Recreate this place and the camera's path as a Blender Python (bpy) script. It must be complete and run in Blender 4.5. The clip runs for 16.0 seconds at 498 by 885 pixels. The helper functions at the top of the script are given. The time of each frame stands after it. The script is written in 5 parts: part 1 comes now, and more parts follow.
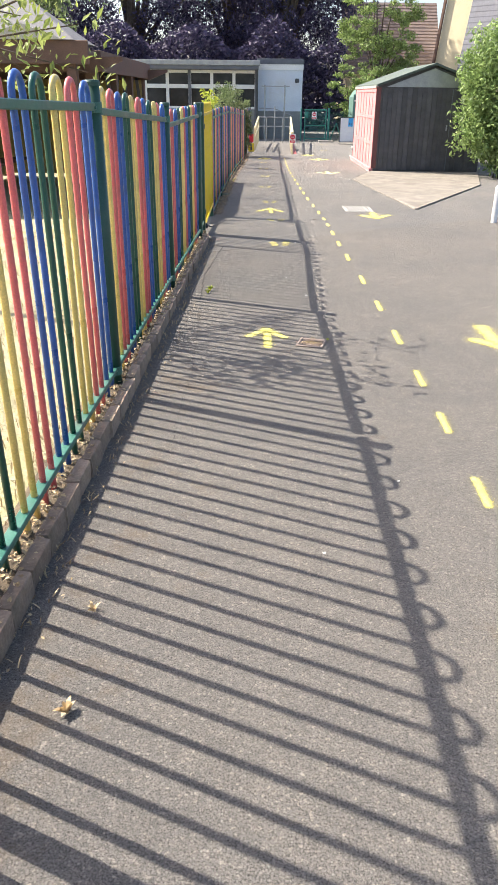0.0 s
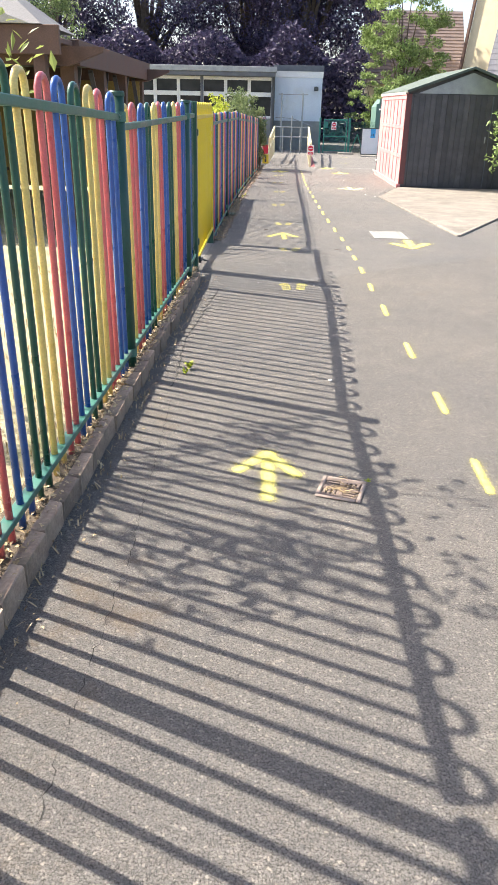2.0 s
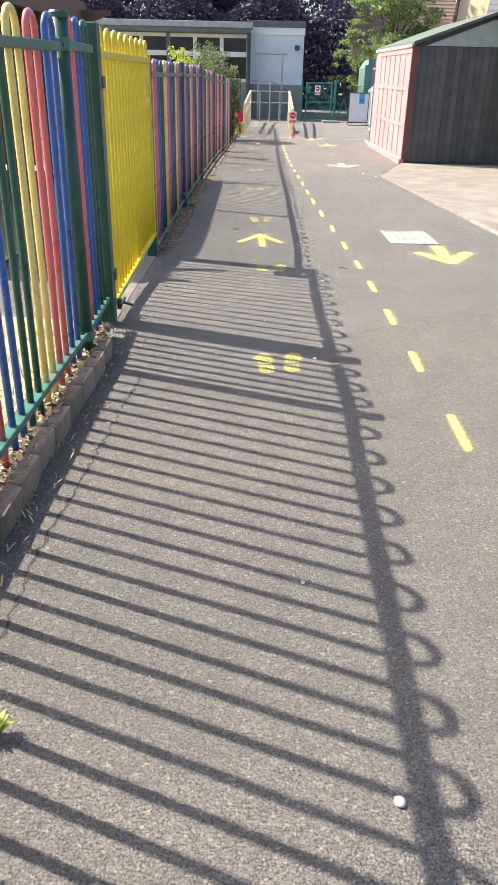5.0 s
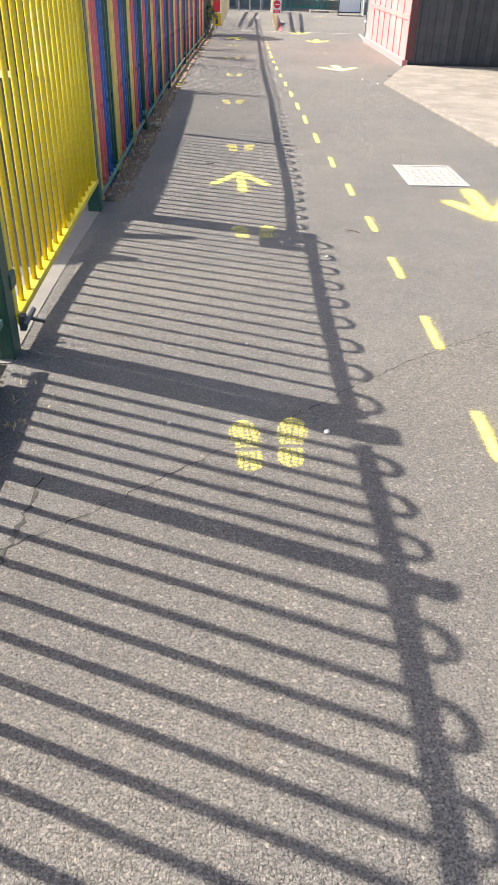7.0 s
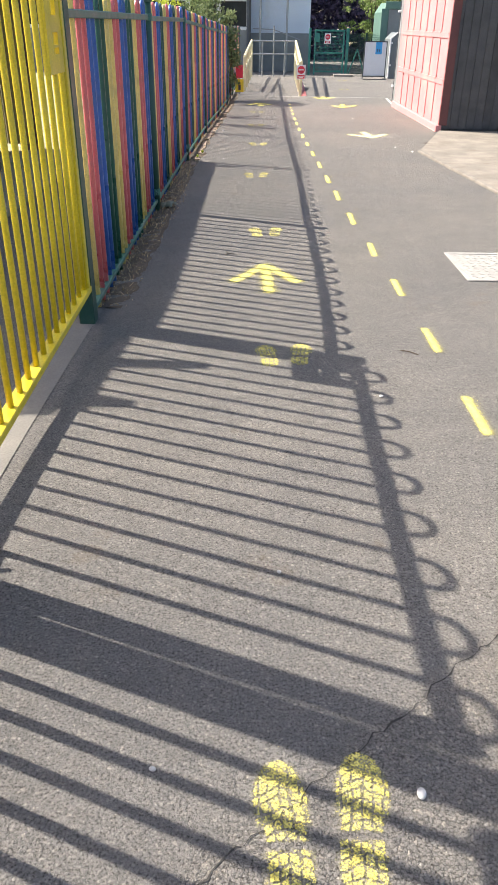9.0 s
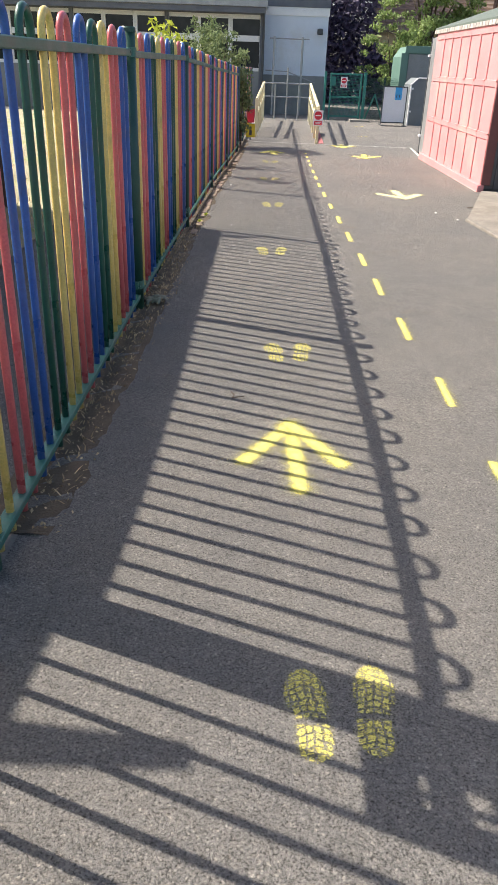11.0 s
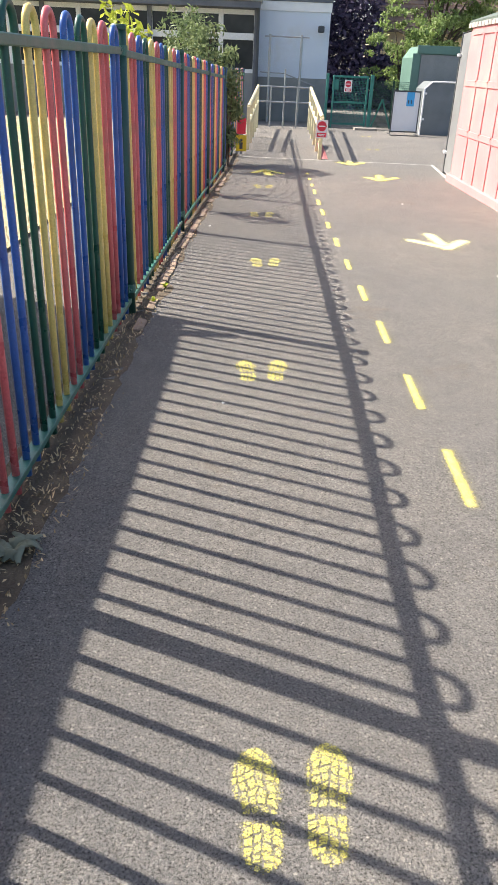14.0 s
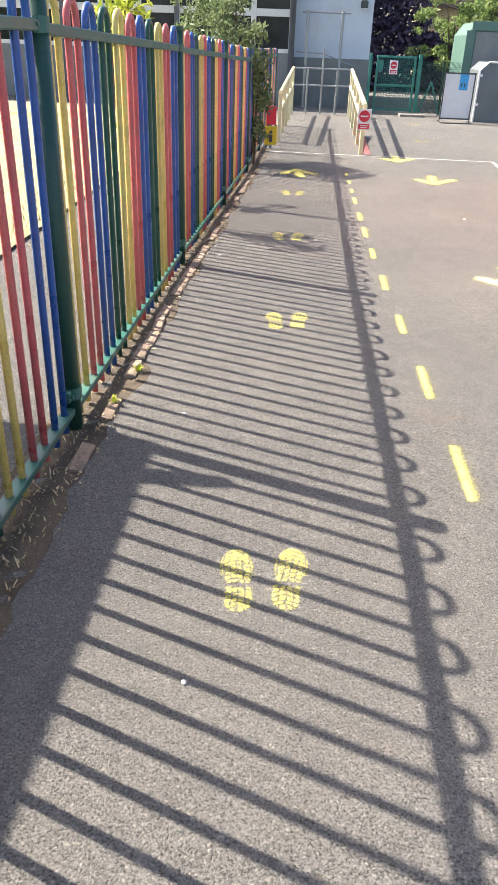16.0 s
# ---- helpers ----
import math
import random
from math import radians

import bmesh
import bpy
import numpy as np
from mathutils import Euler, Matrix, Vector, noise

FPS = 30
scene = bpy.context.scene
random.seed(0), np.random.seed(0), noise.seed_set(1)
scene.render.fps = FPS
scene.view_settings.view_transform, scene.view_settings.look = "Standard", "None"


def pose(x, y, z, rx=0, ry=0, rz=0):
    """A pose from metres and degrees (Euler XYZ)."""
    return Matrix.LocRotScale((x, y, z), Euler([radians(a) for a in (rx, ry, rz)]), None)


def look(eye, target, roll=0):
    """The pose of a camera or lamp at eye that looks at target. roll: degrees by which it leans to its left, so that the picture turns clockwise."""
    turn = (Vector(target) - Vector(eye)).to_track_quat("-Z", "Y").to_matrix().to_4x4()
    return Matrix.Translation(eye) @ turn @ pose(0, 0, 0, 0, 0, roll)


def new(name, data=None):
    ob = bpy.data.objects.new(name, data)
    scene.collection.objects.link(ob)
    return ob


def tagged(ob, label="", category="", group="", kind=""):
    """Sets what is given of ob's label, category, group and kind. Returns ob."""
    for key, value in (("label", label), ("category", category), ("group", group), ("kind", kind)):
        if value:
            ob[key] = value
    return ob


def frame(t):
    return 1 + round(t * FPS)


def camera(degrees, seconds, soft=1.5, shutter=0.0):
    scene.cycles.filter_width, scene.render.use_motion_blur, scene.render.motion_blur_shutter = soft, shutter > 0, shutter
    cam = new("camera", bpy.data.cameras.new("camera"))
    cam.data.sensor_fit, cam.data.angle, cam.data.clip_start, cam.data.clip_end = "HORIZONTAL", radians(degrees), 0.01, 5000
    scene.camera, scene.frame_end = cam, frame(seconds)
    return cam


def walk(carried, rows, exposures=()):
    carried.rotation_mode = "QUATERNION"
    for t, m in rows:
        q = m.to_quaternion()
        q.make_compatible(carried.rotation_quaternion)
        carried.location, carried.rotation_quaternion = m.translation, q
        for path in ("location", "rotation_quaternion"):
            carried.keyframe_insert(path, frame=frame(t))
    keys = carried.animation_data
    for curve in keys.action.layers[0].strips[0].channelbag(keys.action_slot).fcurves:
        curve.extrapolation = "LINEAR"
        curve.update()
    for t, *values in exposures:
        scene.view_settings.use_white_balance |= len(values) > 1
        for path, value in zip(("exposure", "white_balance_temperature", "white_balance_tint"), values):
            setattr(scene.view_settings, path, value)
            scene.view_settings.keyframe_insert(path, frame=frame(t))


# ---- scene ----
cam = camera(37.7, 16.0, soft=1.0)
METRES, EYE, TILT, LEAN, TURN = 14.76, 1.62, 0.0, 0.0, 0.0
ROWS = [
    (0.0, 0.0, 0.0, 0.0, 0.26, -25.44, -0.55),
    (0.5, 0.0022, 0.0368, -0.0006, 2.28, -25.02, 0.16),
    (1.0, 0.0022, 0.0789, -0.003, 1.63, -25.71, -0.34),
    (1.5, 0.0052, 0.1153, -0.0049, 1.99, -24.66, -1.23),
    (2.0, 0.0062, 0.1553, -0.008, 1.56, -24.72, -1.13),
    (2.5, 0.0084, 0.1899, -0.0104, 0.41, -24.24, -1.09),
    (3.0, 0.0097, 0.2285, -0.0126, 2.65, -26.29, -1.04),
    (3.5, 0.0105, 0.2657, -0.0132, 1.52, -25.3, -0.86),
    (4.0, 0.012, 0.3027, -0.0152, 3.19, -25.5, -0.6),
    (4.5, 0.011, 0.3381, -0.0177, 0.44, -26.91, -0.88),
    (4.7, 0.0108, 0.3521, -0.0198, -0.08, -26.79, -1.17),
    (6.8, 0.0147, 0.4683, -0.0201, 0.43, -30.08, -1.48),
    (7.0, 0.0137, 0.4804, -0.022, -1.44, -33.75, -1.41),
    (7.5, 0.0154, 0.4992, -0.0249, -0.58, -39.04, -1.44),
    (8.0, 0.0165, 0.5156, -0.0241, 0.91, -38.93, -1.81),
    (8.5, 0.014, 0.5342, -0.0236, 1.4, -33.8, -0.92),
    (9.0, 0.0134, 0.5567, -0.0233, 0.06, -29.92, -0.59),
    (9.2, 0.0129, 0.5678, -0.0231, 1.01, -26.88, -0.82),
    (11.3, 0.0085, 0.7076, -0.0237, 0.59, -27.47, -2.16),
    (11.5, 0.0105, 0.7205, -0.0237, 0.17, -27.37, -2.12),
    (12.0, 0.0124, 0.7527, -0.0221, 4.07, -27.67, -2.01),
    (12.5, 0.0114, 0.7852, -0.0232, 0.27, -26.34, -2.12),
    (13.0, 0.0139, 0.8144, -0.0228, 1.28, -25.66, -1.55),
    (13.5, 0.0133, 0.8442, -0.0257, 4.0, -27.54, -1.27),
    (14.0, 0.0135, 0.8754, -0.025, 0.54, -27.32, -2.09),
    (14.5, 0.0168, 0.9042, -0.0227, 3.49, -26.49, -2.07),
    (15.0, 0.0157, 0.9345, -0.0243, 2.77, -26.64, -1.22),
    (15.5, 0.0181, 0.9641, -0.0243, 0.88, -27.26, -2.09),
    (16.0, 0.0199, 0.9959, -0.0239, 3.27, -28.7, -1.81),
]
walk(cam, [(t, pose(0, 0, EYE, TILT, LEAN, TURN) @ pose(METRES * x, METRES * y, METRES * z, 90 + pitch, roll, yaw)) for t, x, y, z, yaw, pitch, roll in ROWS],
     exposures=[(0.0, 1.4), (1.5, 1.5), (2.5, 1.62), (3.5, 1.48), (5.5, 1.42), (7.0, 1.41), (8.0, 1.58), (8.5, 1.48), (9.0, 1.33), (11.5, 1.07), (12.0, 1.15), (12.5, 1.12), (13.0, 0.92), (13.5, 1.56), (14.0, 1.36), (14.5, 1.52), (15.0, 1.51), (16.0, 1.52)])

# ---- light ----
SUN_ELEV, SUN_AZ = 46.0, 157.5          # degrees; azimuth of the sun counted from +x towards +y
world = bpy.data.worlds.new("sky")
world.use_nodes = True
scene.world = world
_wt = world.node_tree
_sky = _wt.nodes.new("ShaderNodeTexSky")
_sky.sky_type = "NISHITA"
_sky.sun_disc = False
_sky.sun_elevation = radians(SUN_ELEV)
_sky.sun_rotation = radians(90 - SUN_AZ)
_sky.air_density, _sky.dust_density, _sky.ozone_density = 0.8, 3.0, 0.5
_wt.links.new(_sky.outputs[0], _wt.nodes["Background"].inputs[0])
_wt.nodes["Background"].inputs[1].default_value = 0.125
sun_data = bpy.data.lights.new("sun", "SUN")
sun_data.energy, sun_data.angle, sun_data.color = 4.6, radians(0.55), (1.0, 0.92, 0.8)
sun = new("sun", sun_data)
_sd = Vector((math.cos(radians(SUN_ELEV)) * math.cos(radians(SUN_AZ)), math.cos(radians(SUN_ELEV)) * math.sin(radians(SUN_AZ)), math.sin(radians(SUN_ELEV))))
sun.matrix_world = look(tuple(_sd * 40), (0, 0, 0))


# ---- materials ----
def node_mat(name, rough=0.6, metal=0.0, spec=0.5):
    m = bpy.data.materials.new(name)
    m.use_nodes = True
    b = m.node_tree.nodes["Principled BSDF"]
    b.inputs["Roughness"].default_value = rough
    b.inputs["Metallic"].default_value = metal
    b.inputs["Specular IOR Level"].default_value = spec
    return m, m.node_tree, b


def noise_node(nt, scale, detail=4.0, rough=0.55, coords="Object"):
    tc = nt.nodes.new("ShaderNodeTexCoord")
    n = nt.nodes.new("ShaderNodeTexNoise")
    n.inputs["Scale"].default_value, n.inputs["Detail"].default_value, n.inputs["Roughness"].default_value = scale, detail, rough
    nt.links.new(tc.outputs[coords], n.inputs["Vector"])
    return n


def ramp_node(nt, fac, stops):
    r = nt.nodes.new("ShaderNodeValToRGB")
    e = r.color_ramp.elements
    while len(e) < len(stops):
        e.new(0.5)
    for el, (p, c) in zip(e, stops):
        el.position, el.color = p, (*c, 1) if len(c) == 3 else c
    nt.links.new(fac, r.inputs[0])
    return r


def mix_node(nt, kind, fac, a, b):
    m = nt.nodes.new("ShaderNodeMix")
    m.data_type, m.blend_type = "RGBA", kind
    for sock, v in ((0, fac), (6, a), (7, b)):
        if isinstance(v, (int, float)):
            m.inputs[sock].default_value = v
        elif isinstance(v, tuple):
            m.inputs[sock].default_value = (*v, 1)
        else:
            nt.links.new(v, m.inputs[sock])
    return m.outputs[2]


def bump_to(nt, b, height, strength, dist):
    bp = nt.nodes.new("ShaderNodeBump")
    bp.inputs["Strength"].default_value, bp.inputs["Distance"].default_value = strength, dist
    nt.links.new(height, bp.inputs["Height"])
    nt.links.new(bp.outputs[0], b.inputs["Normal"])
    return bp


def mottled(name, c0, c1, scale=8.0, fine=90.0, rough=0.6, metal=0.0, bump=0.15, dist=0.004, spec=0.5, vary=0.0, coords="Object", grime=None):
    """Two-scale mottled surface: colours c0..c1 by a coarse noise, darkened a little by a fine one."""
    m, nt, b = node_mat(name, rough, metal, spec)
    n1, n2 = noise_node(nt, scale, 5, coords=coords), noise_node(nt, fine, 3, coords=coords)
    r1 = ramp_node(nt, n1.outputs[0], [(0.3, c0), (0.7, c1)])
    r2 = ramp_node(nt, n2.outputs[0], [(0.25, (0.72, 0.72, 0.72)), (0.75, (1.12, 1.12, 1.12))])
    col = mix_node(nt, "MULTIPLY", 0.8, r1.outputs[0], r2.outputs[0])
    if grime:
        n3 = noise_node(nt, scale * 0.37, 6, 0.7, coords=coords)
        r3 = ramp_node(nt, n3.outputs[0], [(0.52, (0, 0, 0)), (0.68, (1, 1, 1))])
        col = mix_node(nt, "MIX", r3.outputs[0], col, grime)
    if vary:
        oi = nt.nodes.new("ShaderNodeObjectInfo")
        rv = ramp_node(nt, oi.outputs["Random"], [(0, (1 - vary,) * 3), (1, (1 + vary,) * 3)])
        col = mix_node(nt, "MULTIPLY", 1.0, col, rv.outputs[0])
    nt.links.new(col, b.inputs["Base Color"])
    bump_to(nt, b, n2.outputs[0], bump, dist)
    rr = ramp_node(nt, n1.outputs[0], [(0.3, (max(rough - 0.1, 0.05),) * 3), (0.75, (min(rough + 0.12, 1),) * 3)])
    nt.links.new(rr.outputs[0], b.inputs["Roughness"])
    return m


def math_node(nt, op, a, b=None, c=None, clamp=False):
    q = nt.nodes.new("ShaderNodeMath")
    q.operation, q.use_clamp = op, clamp
    for k, v in enumerate((a, b, c)):
        if v is None:
            continue
        if isinstance(v, (int, float)):
            q.inputs[k].default_value = v
        else:
            nt.links.new(v, q.inputs[k])
    return q.outputs[0]


def range_node(nt, value, a, b, lo, hi):
    q = nt.nodes.new("ShaderNodeMapRange")
    for k, v in (("From Min", a), ("From Max", b), ("To Min", lo), ("To Max", hi)):
        q.inputs[k].default_value = v
    nt.links.new(value, q.inputs["Value"])
    return q.outputs[0]


def chippings(nt, place, scale):
    """Rolled chippings: the distance from each stone's edge and a random tint for each stone."""
    out = []
    for feature in ("DISTANCE_TO_EDGE", "F1"):
        v = nt.nodes.new("ShaderNodeTexVoronoi")
        v.feature = feature
        v.inputs["Scale"].default_value = scale
        v.inputs["Randomness"].default_value = 1.0
        nt.links.new(place, v.inputs["Vector"])
        out.append(v)
    tint = nt.nodes.new("ShaderNodeSeparateColor")
    nt.links.new(out[1].outputs["Color"], tint.inputs[0])
    return out[0].outputs["Distance"], tint


def tarmac_mat():
    """Worn tarmac: flat-topped chippings with open dark crevices and a few pale stones; a newer, finer surfacing beyond the ragged joint."""
    m, nt, b = node_mat("tarmac", 0.85, 0, 0.25)
    tc = nt.nodes.new("ShaderNodeTexCoord")
    sx = nt.nodes.new("ShaderNodeSeparateXYZ")
    nt.links.new(tc.outputs["Object"], sx.inputs[0])
    newer = range_node(nt, math_node(nt, "MULTIPLY_ADD", sx.outputs[0], -0.82, sx.outputs[1]), 8.82, 8.9, 0.0, 1.0)
    jig = noise_node(nt, 140, 3, 0.6)
    warp = nt.nodes.new("ShaderNodeVectorMath")
    warp.operation = "MULTIPLY_ADD"
    nt.links.new(jig.outputs["Color"], warp.inputs[0])
    warp.inputs[1].default_value = (0.007, 0.007, 0.007)
    nt.links.new(tc.outputs["Object"], warp.inputs[2])
    edge_old, tint_old = chippings(nt, warp.outputs[0], 122)
    edge_new, tint_new = chippings(nt, warp.outputs[0], 160)
    broken, fine = noise_node(nt, 70, 4, 0.7), noise_node(nt, 165, 3, 0.75)
    # how wide each crevice stands open
    open_old = range_node(nt, broken.outputs[0], 0.4, 0.64, 0.012, 0.24)
    open_new = range_node(nt, broken.outputs[0], 0.43, 0.66, 0.0, 0.2)
    lift_old = math_node(nt, "DIVIDE", edge_old, open_old, clamp=True)
    lift_new = math_node(nt, "DIVIDE", edge_new, math_node(nt, "MAXIMUM", open_new, 0.01), clamp=True)
    lift = mix_node(nt, "MIX", newer, lift_old, lift_new)
    pit = mix_node(nt, "MIX", newer, ramp_node(nt, lift_old, [(0.0, (0.66, 0.65, 0.64)), (0.6, (0.95, 0.95, 0.95)), (1.0, (1.05, 1.05, 1.05))]).outputs[0],
                   ramp_node(nt, lift_new, [(0.0, (0.76, 0.76, 0.77)), (0.7, (0.95, 0.96, 0.97)), (1.0, (1.04, 1.05, 1.06))]).outputs[0])
    shade_old = ramp_node(nt, tint_old.outputs[0], [(0.02, (0.84, 0.84, 0.85)), (0.55, (1.0, 1.0, 0.99)), (0.93, (1.14, 1.12, 1.09)), (1.0, (1.55, 1.5, 1.4))])
    shade_new = ramp_node(nt, tint_new.outputs[0], [(0.02, (0.88, 0.89, 0.9)), (0.55, (1.0, 1.0, 1.0)), (0.95, (1.12, 1.11, 1.09)), (1.0, (1.5, 1.46, 1.39))])
    shade = mix_node(nt, "MIX", newer, shade_old.outputs[0], shade_new.outputs[0])
    # Grit tone; the shaded pits and lit crests are put into the colour.
    grain = ramp_node(nt, fine.outputs[0], [(0.35, (0.32, 0.31, 0.3)), (0.43, (0.84, 0.84, 0.84)), (0.54, (1.06, 1.06, 1.06)), (0.67, (1.45, 1.44, 1.4))])
    tone, mid, big = noise_node(nt, 38, 4, 0.6), noise_node(nt, 6, 5, 0.65), noise_node(nt, 0.6, 6, 0.62)
    col = ramp_node(nt, tone.outputs[0], [(0.3, (0.203, 0.191, 0.179)), (0.7, (0.236, 0.223, 0.209))]).outputs[0]
    for layer in (pit, shade, grain.outputs[0],
                  ramp_node(nt, big.outputs[0], [(0.3, (0.87, 0.88, 0.9)), (0.7, (1.12, 1.09, 1.05))]).outputs[0],
                  ramp_node(nt, mid.outputs[0], [(0.3, (0.92, 0.92, 0.92)), (0.72, (1.08, 1.075, 1.065))]).outputs[0]):
        col = mix_node(nt, "MULTIPLY", 1.0, col, layer)
    # pale binder chips
    vor = nt.nodes.new("ShaderNodeTexVoronoi")
    vor.inputs["Scale"].default_value = 88
    nt.links.new(tc.outputs["Object"], vor.inputs["Vector"])
    sep = nt.nodes.new("ShaderNodeSeparateColor")
    nt.links.new(vor.outputs["Color"], sep.inputs[0])
    pick = ramp_node(nt, sep.outputs[0], [(0.95, (0, 0, 0)), (0.98, (1, 1, 1))])
    near = ramp_node(nt, vor.outputs["Distance"], [(0.2, (0.8, 0.8, 0.8)), (0.34, (0, 0, 0))])
    col = mix_node(nt, "MIX", mix_node(nt, "MULTIPLY", 1.0, pick.outputs[0], near.outputs[0]), col, (0.4, 0.375, 0.34))
    # rusty brown dirt, more of it along the fence before the gate
    rust, speck = noise_node(nt, 1.6, 6, 0.72), noise_node(nt, 9, 5, 0.7)
    by_fence = math_node(nt, "MULTIPLY", range_node(nt, sx.outputs[0], 0.1, -0.55, 0.0, 0.13), range_node(nt, sx.outputs[1], 7.5, 4.0, 0.0, 1.0))
    amount = math_node(nt, "ADD", math_node(nt, "MULTIPLY_ADD", speck.outputs[0], 0.35, rust.outputs[0]), by_fence)
    mask = ramp_node(nt, amount, [(0.8, (0, 0, 0)), (1.02, (0.55, 0.55, 0.55))])
    col = mix_node(nt, "MIX", mask.outputs[0], col, (0.2, 0.142, 0.088))
    nt.links.new(col, b.inputs["Base Color"])
    relief = mix_node(nt, "MULTIPLY", 1.0, lift, grain.outputs[0])
    bump_to(nt, b, relief, 0.9, 0.006)
    return m


TARMAC = tarmac_mat()
PAINT = {k: mottled("paint_" + k, c0, c1, 9, 140, 0.34, bump=0.06, grime=g, vary=0.08) for k, c0, c1, g in (
    ("yellow", (0.74, 0.54, 0.16), (0.82, 0.62, 0.22), (0.55, 0.41, 0.15)),
    ("red", (0.6, 0.125, 0.135), (0.68, 0.16, 0.165), (0.46, 0.14, 0.13)),
    ("blue", (0.028, 0.09, 0.32), (0.042, 0.125, 0.4), (0.04, 0.09, 0.24)),
    ("green", (0.012, 0.07, 0.05), (0.02, 0.1, 0.07), (0.03, 0.08, 0.06)))}
RAIL_GREEN = mottled("rail_green", (0.035, 0.13, 0.1), (0.06, 0.18, 0.14), 7, 120, 0.4, bump=0.08, grime=(0.1, 0.14, 0.11))
POST_GREEN = mottled("post_green", (0.012, 0.055, 0.04), (0.02, 0.08, 0.055), 6, 120, 0.42, bump=0.08, grime=(0.04, 0.075, 0.05))
GATE_YELLOW = mottled("gate_yellow", (0.66, 0.5, 0.02), (0.75, 0.58, 0.035), 6, 120, 0.38, bump=0.08, grime=(0.5, 0.4, 0.05))
BRICK = mottled("edging_brick", (0.24, 0.165, 0.12), (0.38, 0.285, 0.21), 11, 90, 0.9, bump=0.6, dist=0.005, vary=0.25, grime=(0.14, 0.11, 0.08))
CONCRETE = mottled("concrete", (0.22, 0.2, 0.175), (0.32, 0.295, 0.26), 4, 120, 0.9, bump=0.4, dist=0.004, grime=(0.25, 0.23, 0.19))
SOIL = mottled("soil_litter", (0.08, 0.06, 0.042), (0.16, 0.122, 0.08), 9, 130, 0.95, bump=0.8, dist=0.015)
LAWN = mottled("dry_lawn", (0.28, 0.25, 0.15), (0.4, 0.36, 0.23), 2.5, 60, 0.95, bump=0.8, dist=0.02, grime=(0.24, 0.26, 0.08))
DARK_WOOD = mottled("dark_wood", (0.062, 0.06, 0.063), (0.11, 0.106, 0.11), 5, 90, 0.75, bump=0.3, vary=0.22)
BROWN_WOOD = mottled("brown_wood", (0.1, 0.055, 0.04), (0.17, 0.1, 0.075), 5, 90, 0.7, bump=0.3, vary=0.15)
PINK = mottled("pink_paint", (0.56, 0.22, 0.225), (0.62, 0.265, 0.265), 3, 80, 0.6, bump=0.2, grime=(0.55, 0.28, 0.26))
FELT = mottled("green_felt", (0.07, 0.095, 0.08), (0.12, 0.145, 0.125), 9, 200, 0.9, bump=0.5)
WHITE_WALL = mottled("white_wall", (0.6, 0.66, 0.74), (0.7, 0.75, 0.81), 1.5, 50, 0.85, bump=0.3, grime=(0.55, 0.56, 0.55))
GREY_WALL = mottled("grey_plinth", (0.2, 0.21, 0.21), (0.27, 0.28, 0.27), 2.5, 60, 0.85, bump=0.3)
WHITE_PAINT = mottled("white_paint", (0.74, 0.75, 0.74), (0.82, 0.82, 0.8), 4, 80, 0.5, bump=0.1)
SLATE = mottled("fascia_grey", (0.09, 0.1, 0.12), (0.15, 0.16, 0.18), 3, 80, 0.7, bump=0.2)
STEEL = mottled("grey_steel", (0.3, 0.31, 0.32), (0.42, 0.43, 0.43), 5, 90, 0.45, 0.6, bump=0.1)
DARK_STEEL = mottled("dark_steel", (0.05, 0.055, 0.06), (0.085, 0.09, 0.095), 5, 90, 0.5, 0.2, bump=0.1)
CREAM_RAIL = mottled("cream_rail", (0.68, 0.6, 0.36), (0.78, 0.7, 0.45), 6, 80, 0.5, bump=0.15)
TEAL = mottled("teal_paint", (0.025, 0.16, 0.13), (0.04, 0.22, 0.18), 4, 80, 0.45, bump=0.1)
GREEN_SHED = mottled("green_shed_paint", (0.09, 0.17, 0.14), (0.12, 0.22, 0.18), 3, 60, 0.6, bump=0.2)
GREY_BOX = mottled("grey_plastic", (0.13, 0.15, 0.16), (0.18, 0.2, 0.21), 3, 60, 0.5, bump=0.1)


def glass_mat():
    m, nt, b = node_mat("window_glass", 0.1, 0, 0.4)
    n = noise_node(nt, 1.1, 3)
    r = ramp_node(nt, n.outputs[0], [(0.35, (0.012, 0.015, 0.018)), (0.7, (0.045, 0.05, 0.055))])
    nt.links.new(r.outputs[0], b.inputs["Base Color"])
    return m


GLASS = glass_mat()


def leaf_mat(name, dark, light, through_light=0.35):
    m, nt, b = node_mat(name, 0.5, 0, 0.35)
    g = nt.nodes.new("ShaderNodeNewGeometry")
    r = ramp_node(nt, g.outputs["Random Per Island"], [(0.0, dark), (0.6, light), (1.0, tuple(min(1, 1.35 * v) for v in light))])
    nt.links.new(r.outputs[0], b.inputs["Base Color"])
    tr = nt.nodes.new("ShaderNodeBsdfTranslucent")
    nt.links.new(r.outputs[0], tr.inputs[0])
    mx = nt.nodes.new("ShaderNodeMixShader")
    mx.inputs[0].default_value = through_light
    nt.links.new(b.outputs[0], mx.inputs[1])
    nt.links.new(tr.outputs[0], mx.inputs[2])
    nt.links.new(mx.outputs[0], nt.nodes["Material Output"].inputs[0])
    return m


